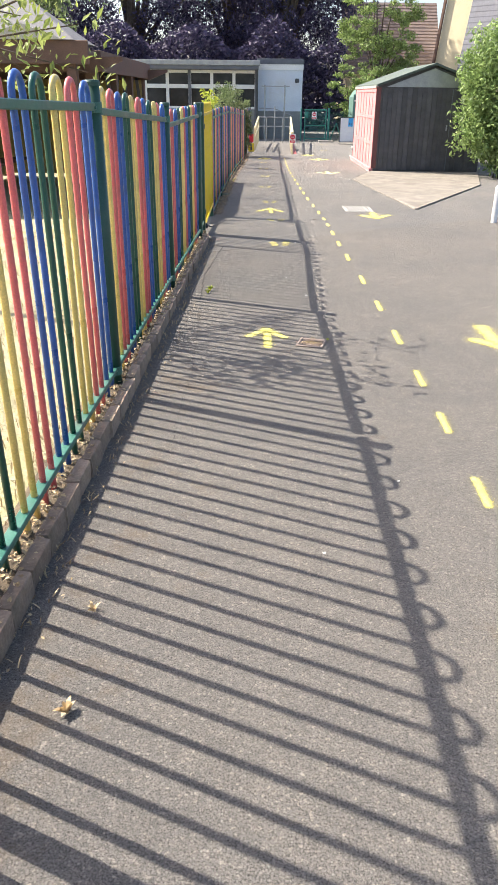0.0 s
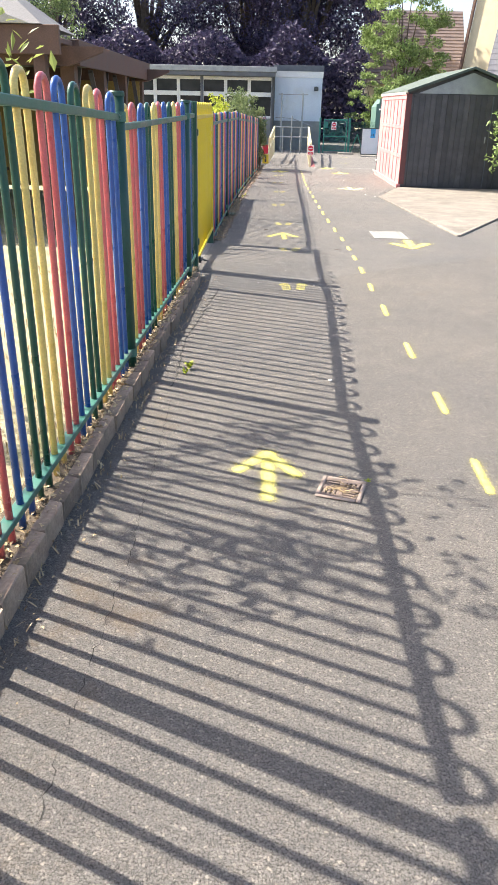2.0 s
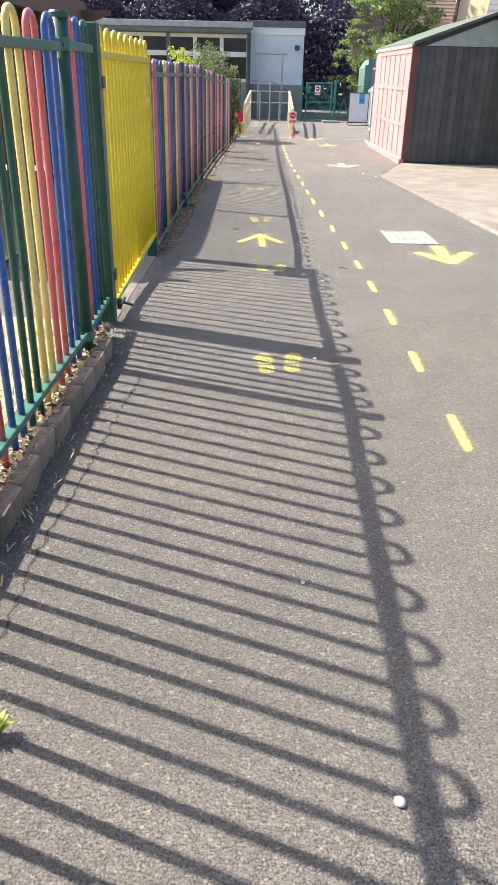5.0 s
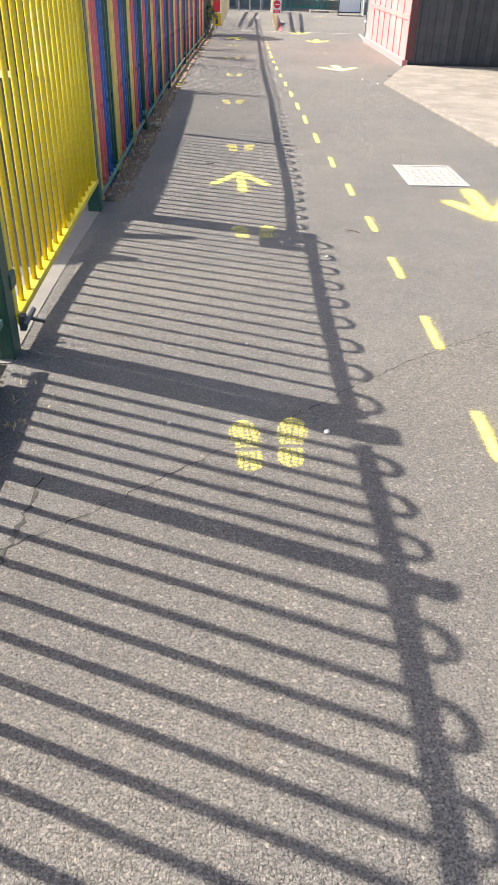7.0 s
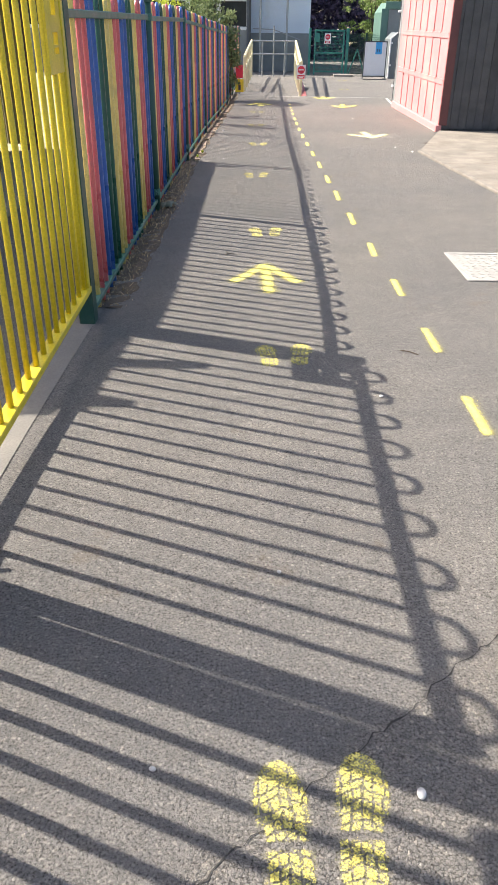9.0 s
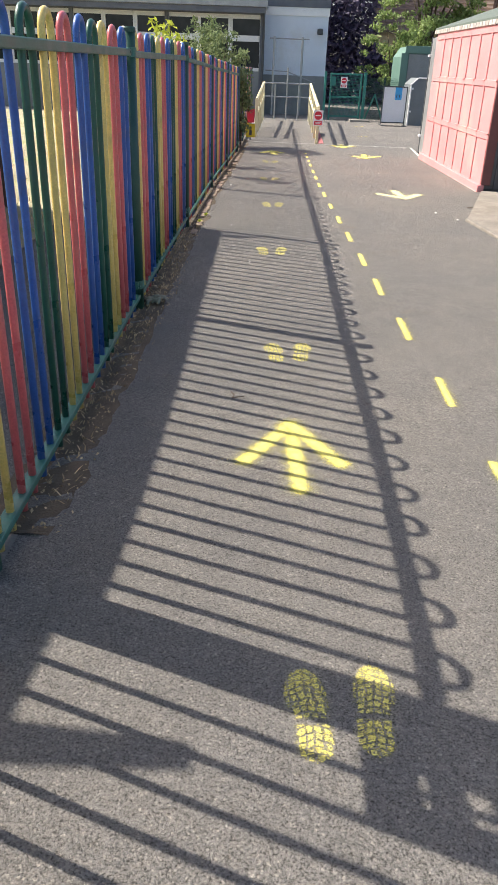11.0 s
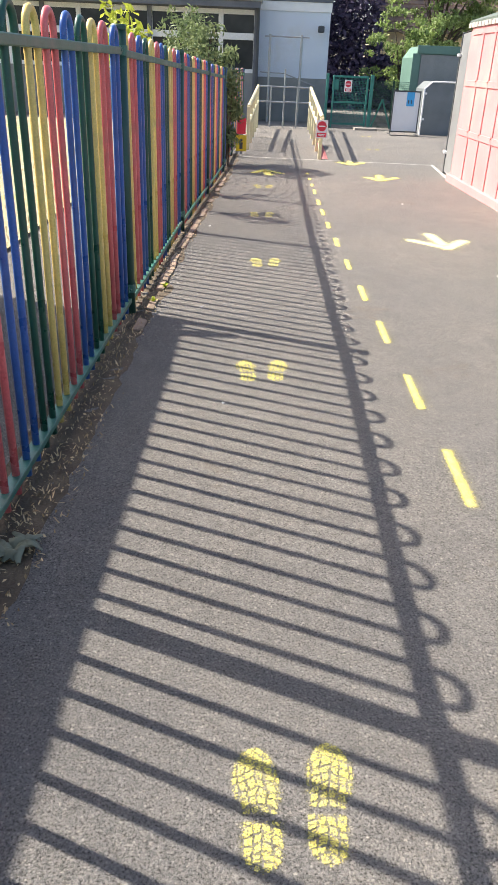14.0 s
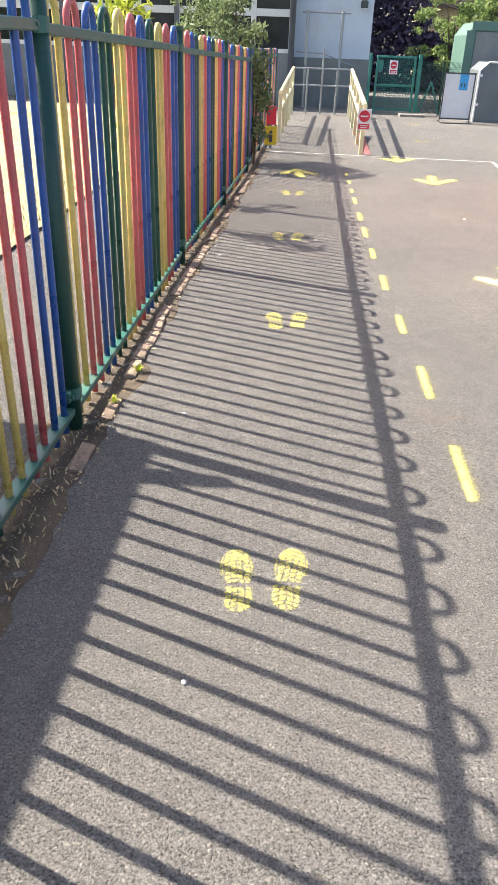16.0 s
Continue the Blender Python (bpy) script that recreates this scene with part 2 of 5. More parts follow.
LEAF_GREEN = leaf_mat("leaf_green", (0.1, 0.15, 0.045), (0.25, 0.325, 0.11))
LEAF_DARK = leaf_mat("leaf_copper", (0.022, 0.024, 0.055), (0.085, 0.068, 0.125), 0.2)
LEAF_HEDGE = leaf_mat("leaf_hedge", (0.12, 0.19, 0.06), (0.27, 0.36, 0.13))
LEAF_YELLOW = leaf_mat("leaf_lime", (0.22, 0.28, 0.03), (0.45, 0.5, 0.07))
LEAF_GREY = leaf_mat("leaf_shrub", (0.08, 0.12, 0.05), (0.19, 0.24, 0.11))
LEAF_DRY = leaf_mat("leaf_dry", (0.27, 0.18, 0.09), (0.52, 0.4, 0.23), 0.1)
BARK = mottled("bark", (0.07, 0.05, 0.035), (0.14, 0.11, 0.08), 7, 60, 0.95, bump=0.8, dist=0.02)


# ---- building helpers ----
def mesh_of(name, bm, material, smooth=False):
    me = bpy.data.meshes.new(name)
    bm.normal_update()
    bm.to_mesh(me)
    bm.free()
    for m in (material if isinstance(material, (list, tuple)) else [material]):
        me.materials.append(m)
    if smooth:
        for p in me.polygons:
            p.use_smooth = True
    return me


def part(name, bm, material, parent=None, label="", smooth=False, at=None):
    ob = new(name, bm if isinstance(bm, bpy.types.Mesh) else mesh_of(name, bm, material, smooth))
    if parent is not None:
        ob.parent = parent
    if at is not None:
        ob.matrix_basis = at
    if label:
        tagged(ob, label)
    return ob


def thing(name, label, category, at=None, group="", kind=""):
    ob = new(name)
    if at is not None:
        ob.matrix_basis = at
    return tagged(ob, label, category, group, kind)


def add_box(bm, x0, y0, z0, x1, y1, z1, bevel=0.0, mat=0):
    sx, sy, sz = x1 - x0, y1 - y0, z1 - z0
    m = Matrix.Translation(((x0 + x1) / 2, (y0 + y1) / 2, (z0 + z1) / 2)) @ Matrix.Diagonal((sx, sy, sz, 1))
    r = bmesh.ops.create_cube(bm, size=1, matrix=m)
    fs = {f for v in r["verts"] for f in v.link_faces}
    if bevel:
        es = list({e for v in r["verts"] for e in v.link_edges})
        rb = bmesh.ops.bevel(bm, geom=es, offset=bevel, segments=1, affect="EDGES")
        fs = {f for f in fs if f.is_valid} | set(rb["faces"])
    for f in fs:
        f.material_index = mat
    return r


def box(x0, y0, z0, x1, y1, z1, bevel=0.0):
    bm = bmesh.new()
    add_box(bm, x0, y0, z0, x1, y1, z1, bevel)
    return bm


def add_tube(bm, pts, r, seg=8, caps=True, taper=None):
    """Sweeps a round section along a list of points."""
    pts = [Vector(p) for p in pts]
    rings = []
    prev = None
    for i, p in enumerate(pts):
        d = (pts[min(i + 1, len(pts) - 1)] - pts[max(i - 1, 0)]).normalized()
        if prev is None:
            a = d.orthogonal().normalized()
        else:
            a = (prev - d * prev.dot(d)).normalized()
        prev = a
        c = d.cross(a)
        rad = r if taper is None else r * taper[i]
        rings.append([bm.verts.new(p + rad * (math.cos(2 * math.pi * k / seg) * a + math.sin(2 * math.pi * k / seg) * c)) for k in range(seg)])
    for q0, q1 in zip(rings, rings[1:]):
        for k in range(seg):
            bm.faces.new((q0[k], q0[(k + 1) % seg], q1[(k + 1) % seg], q1[k]))
    if caps:
        bm.faces.new(rings[0][::-1])
        bm.faces.new(rings[-1])


def tube(pts, r, seg=8):
    bm = bmesh.new()
    add_tube(bm, pts, r, seg)
    return bm


def gz(y):
    """Height of the tarmac along the path: level, a short fall by the gate, then nearly level."""
    a = min(max((y - 9.5) / 3.5, 0), 1)
    return -0.13 * a * a * (3 - 2 * a) - max(0, min(y - 13, 20)) * 0.003


# ---- ground ----
def build_ground():
    xs = [-400, -120, -40, -15, -8, -4, -2, -1.2] + [-0.8 + 0.2 * i for i in range(24)] + [4.5, 6, 9, 15, 40, 120, 400]
    ys = [-400, -100, -30, -10, -4] + [-2 + 0.5 * i for i in range(82)] + [42, 50, 70, 120, 300, 900]
    bm = bmesh.new()
    grid = [[bm.verts.new((x, y, gz(y))) for x in xs] for y in ys]
    for r0, r1 in zip(grid, grid[1:]):
        for k in range(len(xs) - 1):
            bm.faces.new((r0[k], r0[k + 1], r1[k + 1], r1[k]))
    g = part("ground", bm, TARMAC, smooth=True)
    tagged(g, "grey worn tarmac path and playground surface", "ground", kind="structure")


build_ground()

# ---- fence ----
FENCE_LINE = [(-1.05, -3.2), (-0.618, 9.0), (-0.622, 9.62), (-0.63, 11.9), (-0.6, 14.4), (-0.5, 19.0), (-0.26, 24.4), (-0.1, 31.0)]


def fence_x(y):
    for (xa, ya), (xb, yb) in zip(FENCE_LINE, FENCE_LINE[1:]):
        if y <= yb:
            return xa + (xb - xa) * (y - ya) / (yb - ya)
    return FENCE_LINE[-1][0]


BAR = 0.0138
_hoops = {}


def hoop_mesh(colour, pitch, low, high):
    key = (colour, round(pitch, 3), low, round(high, 2))
    if key not in _hoops:
        bm = bmesh.new()
        r = pitch / 2
        pts = [(0, -r, low), (0, -r, high * 0.5), (0, -r, high - r - 0.012)]
        pts += [(0, -r * math.cos(a), high - r - 0.004 + (r + 0.004) * math.sin(a)) for a in [math.pi * k / 10 for k in range(1, 10)]]
        pts += [(0, r, high - r - 0.012), (0, r, high * 0.5), (0, r, low)]
        add_tube(bm, pts, 0.0118 if colour == "gate" else BAR, 10)
        _hoops[key] = mesh_of("hoop", bm, GATE_YELLOW if colour == "gate" else PAINT[colour], True)
    return _hoops[key]


COLOURS = ["yellow", "red", "blue", "green"]


def fence_panel(fence, y0, y1, base, rail, hoops, first=0, drop=0.0, tilt=0.0, ends=(0.045, 0.045)):
    """One panel: the two rails are its mesh, the bent hoops its parts."""
    x0, x1 = fence_x(y0), fence_x(y1)
    length = math.hypot(x1 - x0, y1 - y0)
    turn = math.degrees(math.atan2(-(x1 - x0), y1 - y0))
    gap = ends[0]
    pitch = (length - ends[0] - ends[1]) / (2 * hoops)
    bm = bmesh.new()
    add_box(bm, -0.022, 0.035, rail - 0.018, 0.022, length - 0.035, rail + 0.018, 0.004)
    for v in bm.verts:
        v.co.z -= drop * v.co.y / length
    panel = part("top_rail", bm, RAIL_GREEN, fence, "flat green steel top rail of a panel", at=pose(x0, y0, base, 0, 0, turn))
    part("bottom_rail", box(-0.024, 0.035, 0.075, 0.024, length - 0.035, 0.102, 0.003), RAIL_GREEN, panel, "flat green steel bottom rail")
    for k in range(hoops):
        c = COLOURS[(k + first) % 4]
        part("hoop", hoop_mesh(c, pitch, -0.02 if base > gz(y0) + 0.05 else 0.03, rail + 0.106), None, panel, c + " painted steel hoop", at=pose(random.uniform(-0.002, 0.002), gap + pitch * (2 * k + 1), random.uniform(-0.004, 0.004) - drop * (k + 0.5) / hoops, tilt + random.uniform(-0.25, 0.25), random.uniform(-0.2, 0.2), 0))


def fence_post(fence, y, base, height, r=0.038, tilt=0.0):
    bm = bmesh.new()
    add_tube(bm, [(0, 0, -0.1), (0, 0, height)], r, 20)
    for f in bm.faces:
        f.smooth = len(f.verts) == 4
    shaft = part("post", bm, POST_GREEN, fence, "round dark green steel post", at=pose(fence_x(y), y, base, tilt, 0, 0))
    bm = bmesh.new()
    add_tube(bm, [(0, 0, height - 0.012), (0, 0, height + 0.006), (0, 0, height + 0.014)], r + 0.004, 20, taper=[1, 1, 0.86])
    part("cap", bm, POST_GREEN, shaft, "flat green cap")
    for z in (height - 0.108, 0.16):
        bm = bmesh.new()
        add_tube(bm, [(0, 0, z - 0.024), (0, 0, z + 0.024)], r + 0.006, 20)
        for k in (-1, 1):
            add_box(bm, -0.016, k * (r + 0.018) - 0.016, z - 0.022, 0.016, k * (r + 0.018) + 0.016, z + 0.022, 0.004)
            add_tube(bm, [(0.012, k * (r + 0.018), z), (0.027, k * (r + 0.018), z)], 0.008, 6)
        part("clamp", bm, RAIL_GREEN, shaft, "bolted green clamp")


WORDS = "bow-top steel fence painted yellow, red, blue and green"
fence_a = thing("bow_top_fence", WORDS, "fence", None, "bow-top fences")
fence_b = thing("bow_top_fence", WORDS, "fence", None, "bow-top fences")
POSTS_NEAR = [-1.4, 1.33, 4.06, 6.46, 8.94]
RAIL_NEAR = [(1.64, 1.62, 2.2), (1.615, 1.56, 2.4), (1.542, 1.436, 1.0), (1.39, 1.412, 0.0)]
for (a, b), (za, zb, tilt) in zip(zip(POSTS_NEAR, POSTS_NEAR[1:]), RAIL_NEAR):
    fence_panel(fence_a, a, b, gz(a) + 0.08, za - 0.08, 11, 0, za - zb, tilt, (0.045, 0.08 if a > 6 else 0.045))
for y, top, tilt in zip(POSTS_NEAR, (1.74, 1.73, 1.67, 1.55, 1.53), (2.2, 2.2, 2.4, 0.5, 0.0)):
    fence_post(fence_a, y, gz(y), top, 0.037, tilt)
fence_panel(fence_a, 8.94, 9.58, gz(9.0) + 0.08, 1.34, 3, 1)


def far_rail(y):
    """Height of the far fence's top rail, which falls towards its end."""
    return 1.44 - 0.025 * max(0.0, min(y, 24.4) - 17.33)


POSTS_FAR = [11.9, 14.66, 17.33, 19.92, 22.2, 24.4, 26.6, 28.8, 31.0]
for a, b in zip(POSTS_FAR, POSTS_FAR[1:]):
    fence_panel(fence_b, a, b, gz(b), far_rail(a), 11, 0, far_rail(a) - far_rail(b), 0.0, (0.045, 0.09 if a < 12 else 0.045))
for y in POSTS_FAR[1:]:
    fence_post(fence_b, y, gz(y), far_rail(y) + 0.11)

# ---- gate ----
def build_gate():
    y0, y1, base, x = 9.7, 11.8, gz(10.9) - 0.01, -0.615
    th = thing("gate", "closed yellow bow-top steel gate between dark green posts", "gate", pose(x, y0, base))
    for y in (9.63, 11.87):
        part("gate_post", box(-0.045, -0.05, -0.1, 0.035, 0.05, 1.54, 0.006), POST_GREEN, th, "dark green square steel post", at=pose(fence_x(y) - x, y - y0, gz(y) - base))
    ln = y1 - y0
    n = 9
    pitch = ln / (2 * n)
    for k in range(n):
        part("hoop", hoop_mesh("gate", pitch, 0.16, 1.58), None, th, at=pose(0, pitch * (2 * k + 1), 0))
    part("bottom_rail", box(-0.027, 0.0, 0.145, 0.027, ln, 0.175, 0.003), GATE_YELLOW, th)
    part("top_rail", box(-0.022, 0.0, 1.44, 0.022, ln, 1.475, 0.003), GATE_YELLOW, th)
    for y in (0.0, ln - 0.05):
        part("stile", box(-0.023, y, 0.176, 0.023, y + 0.04, 1.5, 0.004), GATE_YELLOW, th)
    bm = bmesh.new()
    for ya, yb, za, zb in ((-0.3, -0.05, 1.14, 1.21), (-0.3, -0.21, 1.21, 1.43), (-0.12, -0.05, 1.21, 1.43), (-0.21, -0.12, 1.29, 1.35), (-0.21, -0.12, 1.235, 1.245)):
        add_box(bm, -0.012, ln + ya, za, 0.016, ln + yb, zb)
    part("lock_plate", bm, GATE_YELLOW, th, "yellow steel lock plate with square openings")
    bm = bmesh.new()
    add_tube(bm, [(0.05, -0.02, 0.15), (0.05, 0.14, 0.15)], 0.012, 8)
    add_tube(bm, [(0.03, 0.07, 0.15), (0.11, 0.07, 0.13)], 0.009, 8)
    add_box(bm, 0.027, 0.0, 0.12, 0.05, 0.035, 0.18)
    part("slide_bolt", bm, DARK_STEEL, th, "dark steel slide bolt")
    for z in (0.3, 1.3):
        part("hinge", box(-0.02, -0.045, z, 0.035, 0.03, z + 0.06, 0.005), POST_GREEN, th, "dark green hinge")


build_gate()


# ---- shed ----
EAVES = mottled("weathered_trim", (0.34, 0.31, 0.28), (0.46, 0.43, 0.39), 8, 90, 0.8, bump=0.2, vary=0.3)
DARK_RED = mottled("dark_red_wood", (0.13, 0.045, 0.045), (0.19, 0.07, 0.065), 5, 90, 0.7, bump=0.3)
def build_shed():
    th = thing("garden_shed", "pink and dark timber shed with a green felt roof", "shed", pose(3.16, 20.4, gz(20.5)))
    w, d, e, rdg = 2.75, 4.0, 2.02, 2.48
    bm = bmesh.new()
    prof = [(0, 0), (w, 0), (w, e), (w / 2, rdg), (0, e)]
    a = [bm.verts.new((x, 0.02, z)) for x, z in prof]
    b = [bm.verts.new((x, d, z)) for x, z in prof]
    bm.faces.new(a)
    bm.faces.new(b[::-1])
    for k in range(5):
        bm.faces.new((a[k], b[k], b[(k + 1) % 5], a[(k + 1) % 5]))
    part("body", bm, DARK_WOOD, th)
    n = 22
    for k in range(n):
        x0 = 0.0 + k * w / n
        xm = x0 + w / n / 2
        top = e - 0.03
        part("board", box(x0 + 0.002, -0.004 - 0.006 * (k % 2), 0.04, x0 + w / n - 0.002, 0.02, top, 0.002), DARK_WOOD, th)
    bm = bmesh.new()
    vs = [bm.verts.new(p) for p in ((0.2, -0.012, e - 0.02), (w - 0.2, -0.012, e - 0.02), (w / 2, -0.012, rdg - 0.05))]
    bm.faces.new(vs)
    part("gable_panel", bm, STEEL, th, "pale grey gable board")
    part("door_jamb", box(1.88, -0.016, 0.05, 1.9, -0.0105, 1.96), SLATE, th, "dark door edge strip")
    part("door_handle", box(1.8, -0.04, 1.0, 1.83, -0.0105, 1.14, 0.006), STEEL, th, "grey door handle")
    for k in range(26):
        part("eaves_scallop", box(-0.066, 0.0 + k * 0.158, e - 0.05, -0.053, 0.13 + k * 0.158, e + 0.01, 0.004), EAVES, th, "weathered scalloped eaves trim")
    part("pink_side", box(-0.03, 0.0, 0.02, 0.0, d, e, 0.003), PINK, th, "pink painted timber side")
    for j, (z0, z1) in enumerate(((0.12, 0.66), (0.74, 1.28), (1.36, 1.9))):
        for k in range(7):
            y0 = 0.1 + k * (d - 0.15) / 7
            bmp = bmesh.new()
            y1 = y0 + (d - 0.15) / 7 - 0.1
            add_box(bmp, -0.044, y0 - 0.07, z0 - 0.05, -0.03, y0, z1 + 0.06, 0.004)
            add_box(bmp, -0.044, y0, z1 - 0.02, -0.03, y1 + 0.03, z1 + 0.06, 0.004)
            part("panel_batten", bmp, PINK, th)
    part("corner_board", box(-0.046, -0.03, 0.09, 0.075, -0.0105, e - 0.03, 0.003), DARK_RED, th, "dark red corner board")
    part("skirting", box(-0.09, -0.03, -0.02, 0.0, d, 0.09, 0.006), PINK, th, "pink painted bottom board")
    for s in (0, 1):
        bm = bmesh.new()
        xa, za = (-0.05, e - 0.01) if s == 0 else (w + 0.12, e - 0.03)
        for y0, y1, t in ((-0.12, d + 0.1, 0.05),):
            v = [bm.verts.new(p) for p in ((xa, y0, za), (w / 2, y0, rdg + 0.02), (w / 2, y1, rdg + 0.02), (xa, y1, za), (xa, y0, za + t), (w / 2, y0, rdg + 0.02 + t), (w / 2, y1, rdg + 0.02 + t), (xa, y1, za + t))]
            for q in ((0, 1, 2, 3), (4, 5, 6, 7), (0, 1, 5, 4), (3, 2, 6, 7), (0, 3, 7, 4), (1, 2, 6, 5)):
                bm.faces.new([v[i] for i in q])
        bmesh.ops.recalc_face_normals(bm, faces=bm.faces)
        part("roof_slope", bm, FELT, th, "green mineral felt roof")


build_shed()


# ---- white building and glazed block ----
def build_buildings():
    g = gz(37)
    th = thing("flat_roofed_building", "white rendered flat-roofed block with a grey plinth", "building", pose(0.2, 37, g))
    part("wall", box(0, 0, 0, 2.06, 6, 3.1), WHITE_WALL, th)
    part("plinth", box(-0.01, -0.03, 0, 2.08, 0, 1.17), GREY_WALL, th, "dark grey painted plinth")
    part("white_band", box(-0.012, -0.035, 2.86, 2.085, 0, 3.098, 0.004), WHITE_PAINT, th, "white board under the roof edge")
    part("fascia", box(-0.02, -0.06, 3.1, 2.1, 6, 3.32, 0.004), SLATE, th, "dark grey roof edge")
    th2 = thing("classroom_block", "glazed classroom block with white window frames", "building", pose(-9.8, 36.4, g))
    w = 9.95
    part("wall_low", box(0, 0, 0, w, 0.2, 1.25), GREY_WALL, th2)
    part("wall_top", box(0, 0, 2.82, w, 0.2, 3.0), SLATE, th2)
    part("back", box(0, 0.25, 0, w, 6, 3.0), SLATE, th2)
    part("roof", box(-0.3, -0.55, 3.0, w + 0.15, 6, 3.2, 0.01), STEEL, th2, "grey flat roof edge")
    part("soffit_board", box(-0.25, -0.5, 2.84, w + 0.1, -0.46, 2.995), SLATE, th2, "dark grey fascia board")
    for k in (1, 4, 7, 10):
        part("pillar", box(k * w / 10 - 0.06, -0.06, 0, k * w / 10 + 0.06, 0.018, 2.84, 0.004), SLATE, th2, "dark grey pillar")
    n = 10
    for k in range(n):
        x0 = k * w / n
        x1 = (k + 1) * w / n
        win = part("window", box(x0 + 0.02, 0.1, 1.25, x1 - 0.02, 0.13, 2.82), GLASS, th2, "dark reflecting panes")
        for a, b_, z0, z1 in ((x0, x0 + 0.07, 1.25, 2.82), (x1 - 0.07, x1, 1.25, 2.82), (x0 + 0.07, x1 - 0.07, 2.7, 2.82), (x0 + 0.07, x1 - 0.07, 2.08, 2.25), (x0 + 0.07, x1 - 0.07, 1.25, 1.35)):
            part("frame", box(a + 0.002, 0.02, z0, b_ - 0.002, 0.1, z1, 0.004), WHITE_PAINT, win)


build_buildings()


# ---- paint on the tarmac ----
def spray_mat(name, c0, c1):
    """Sprayed paint: dense in the middle, breaking up over the grit, then a thin speckled overspray."""
    m, nt, b = node_mat(name, 0.8, 0, 0.3)
    uv = nt.nodes.new("ShaderNodeUVMap")
    ln = nt.nodes.new("ShaderNodeVectorMath")
    ln.operation = "LENGTH"
    nt.links.new(uv.outputs[0], ln.inputs[0])
    grit, blot = noise_node(nt, 230, 3, 0.7), noise_node(nt, 24, 4, 0.6)
    far = math_node(nt, "MULTIPLY_ADD", math_node(nt, "SUBTRACT", blot.outputs[0], 0.5), 1.3, ln.outputs["Value"])
    core = math_node(nt, "MULTIPLY_ADD", grit.outputs[0], -3.6, range_node(nt, far, 0.3, 2.3, 2.95, 0.9), clamp=True)
    mist = math_node(nt, "MULTIPLY_ADD", grit.outputs[0], -3.2, range_node(nt, far, 1.0, 3.5, 1.9, 0.75), clamp=True)
    cover = math_node(nt, "MULTIPLY", math_node(nt, "MAXIMUM", core, math_node(nt, "MULTIPLY", mist, 0.7)), 0.86, clamp=True)
    col = ramp_node(nt, blot.outputs[0], [(0.3, c0), (0.7, c1)])
    nt.links.new(col.outputs[0], b.inputs["Base Color"])
    bump_to(nt, b, grit.outputs[0], 0.6, 0.004)
    tr = nt.nodes.new("ShaderNodeBsdfTransparent")
    mx = nt.nodes.new("ShaderNodeMixShader")
    nt.links.new(cover, mx.inputs[0])
    nt.links.new(tr.outputs[0], mx.inputs[1])
    nt.links.new(b.outputs[0], mx.inputs[2])
    nt.links.new(mx.outputs[0], nt.nodes["Material Output"].inputs[0])
    return m


SPRAY = spray_mat("spray_yellow", (0.68, 0.58, 0.12), (0.8, 0.74, 0.24))
# One arrow's overexposed look, put into a paler copy of the yellow paint.
SPRAY_OVEREXPOSED = spray_mat("spray_overexposed", (0.72, 0.68, 0.32), (0.8, 0.77, 0.44))


def stroke(p, q, r, lift, drift=0.0):
    """A sprayed line from p to q with a soft round end; drift moves the overspray to one side."""
    p, q = Vector((p[0], p[1], 0)), Vector((q[0], q[1], 0))
    d = (q - p).normalized()
    n = Vector((-d.y, d.x, 0))
    bm = bmesh.new()
    uv = bm.loops.layers.uv.new("UVMap")
    e = 3.6
    rows = [(p - d * r * e, -e), (p, 0), (q, 0), (q + d * r * e, e)]
    vs = []
    for c, u in rows:
        for s in (-1, 0, 1):
            w = c + n * r * e * s * (1 - drift * s)
            vs.append((bm.verts.new((w.x, w.y, gz(w.y) + lift)), (u, s * e)))
    for i in range(3):
        for k in range(2):
            q4 = [vs[i * 3 + k], vs[i * 3 + k + 1], vs[(i + 1) * 3 + k + 1], vs[(i + 1) * 3 + k]]
            f = bm.faces.new([a for a, _ in q4])
            for lp, (_, c) in zip(f.loops, q4):
                lp[uv].uv = c
    bmesh.ops.recalc_face_normals(bm, faces=bm.faces)
    for f in bm.faces:
        if f.normal.z < 0:
            f.normal_flip()
    return bm


DASHES = [(2.74, 3.06), (3.52, 3.84), (4.22, 4.54), (5.07, 5.45), (5.98, 6.34), (6.95, 7.33), (8.04, 8.42), (8.91, 9.24), (9.69, 10.06), (10.53, 10.92), (11.42, 11.82),
          (12.38, 12.76), (13.26, 13.66), (14.2, 14.66), (15.14, 15.62), (15.99, 16.45), (16.9, 17.35), (17.77, 18.19), (18.64, 19.0), (19.48, 19.87), (20.31, 20.66),
          (21.03, 21.44), (21.71, 22.11), (22.55, 22.94), (23.22, 23.48), (23.84, 24.09), (24.46, 24.69)]


def dash_x(y):
    return 1.035 + 0.06 * math.exp(-((y - 6) / 3.0) ** 2) + 0.08 * math.exp(-((y - 12.2) / 2.0) ** 2) - 0.06 * math.exp(-((y - 20.5) / 3.5) ** 2)


for a, b in DASHES:
    x = dash_x((a + b) / 2)
    ob = part("painted_dash", stroke((x - 0.004, a + 0.04), (x + 0.004, b - 0.03), 0.019, 0.0025, 0.25), SPRAY)
    tagged(ob, "short sprayed yellow lane dash on the tarmac", "road marking", "yellow lane dashes")


def arrow(tip, tail, left, right, r, paint=SPRAY):
    th = thing("painted_arrow", "sprayed yellow direction arrow on the tarmac", "road marking", None, "yellow painted arrows")
    for k, p in enumerate((tail, left, right)):
        part("stroke", stroke(tip, p, r, 0.0022 + 0.0008 * k), paint, th)


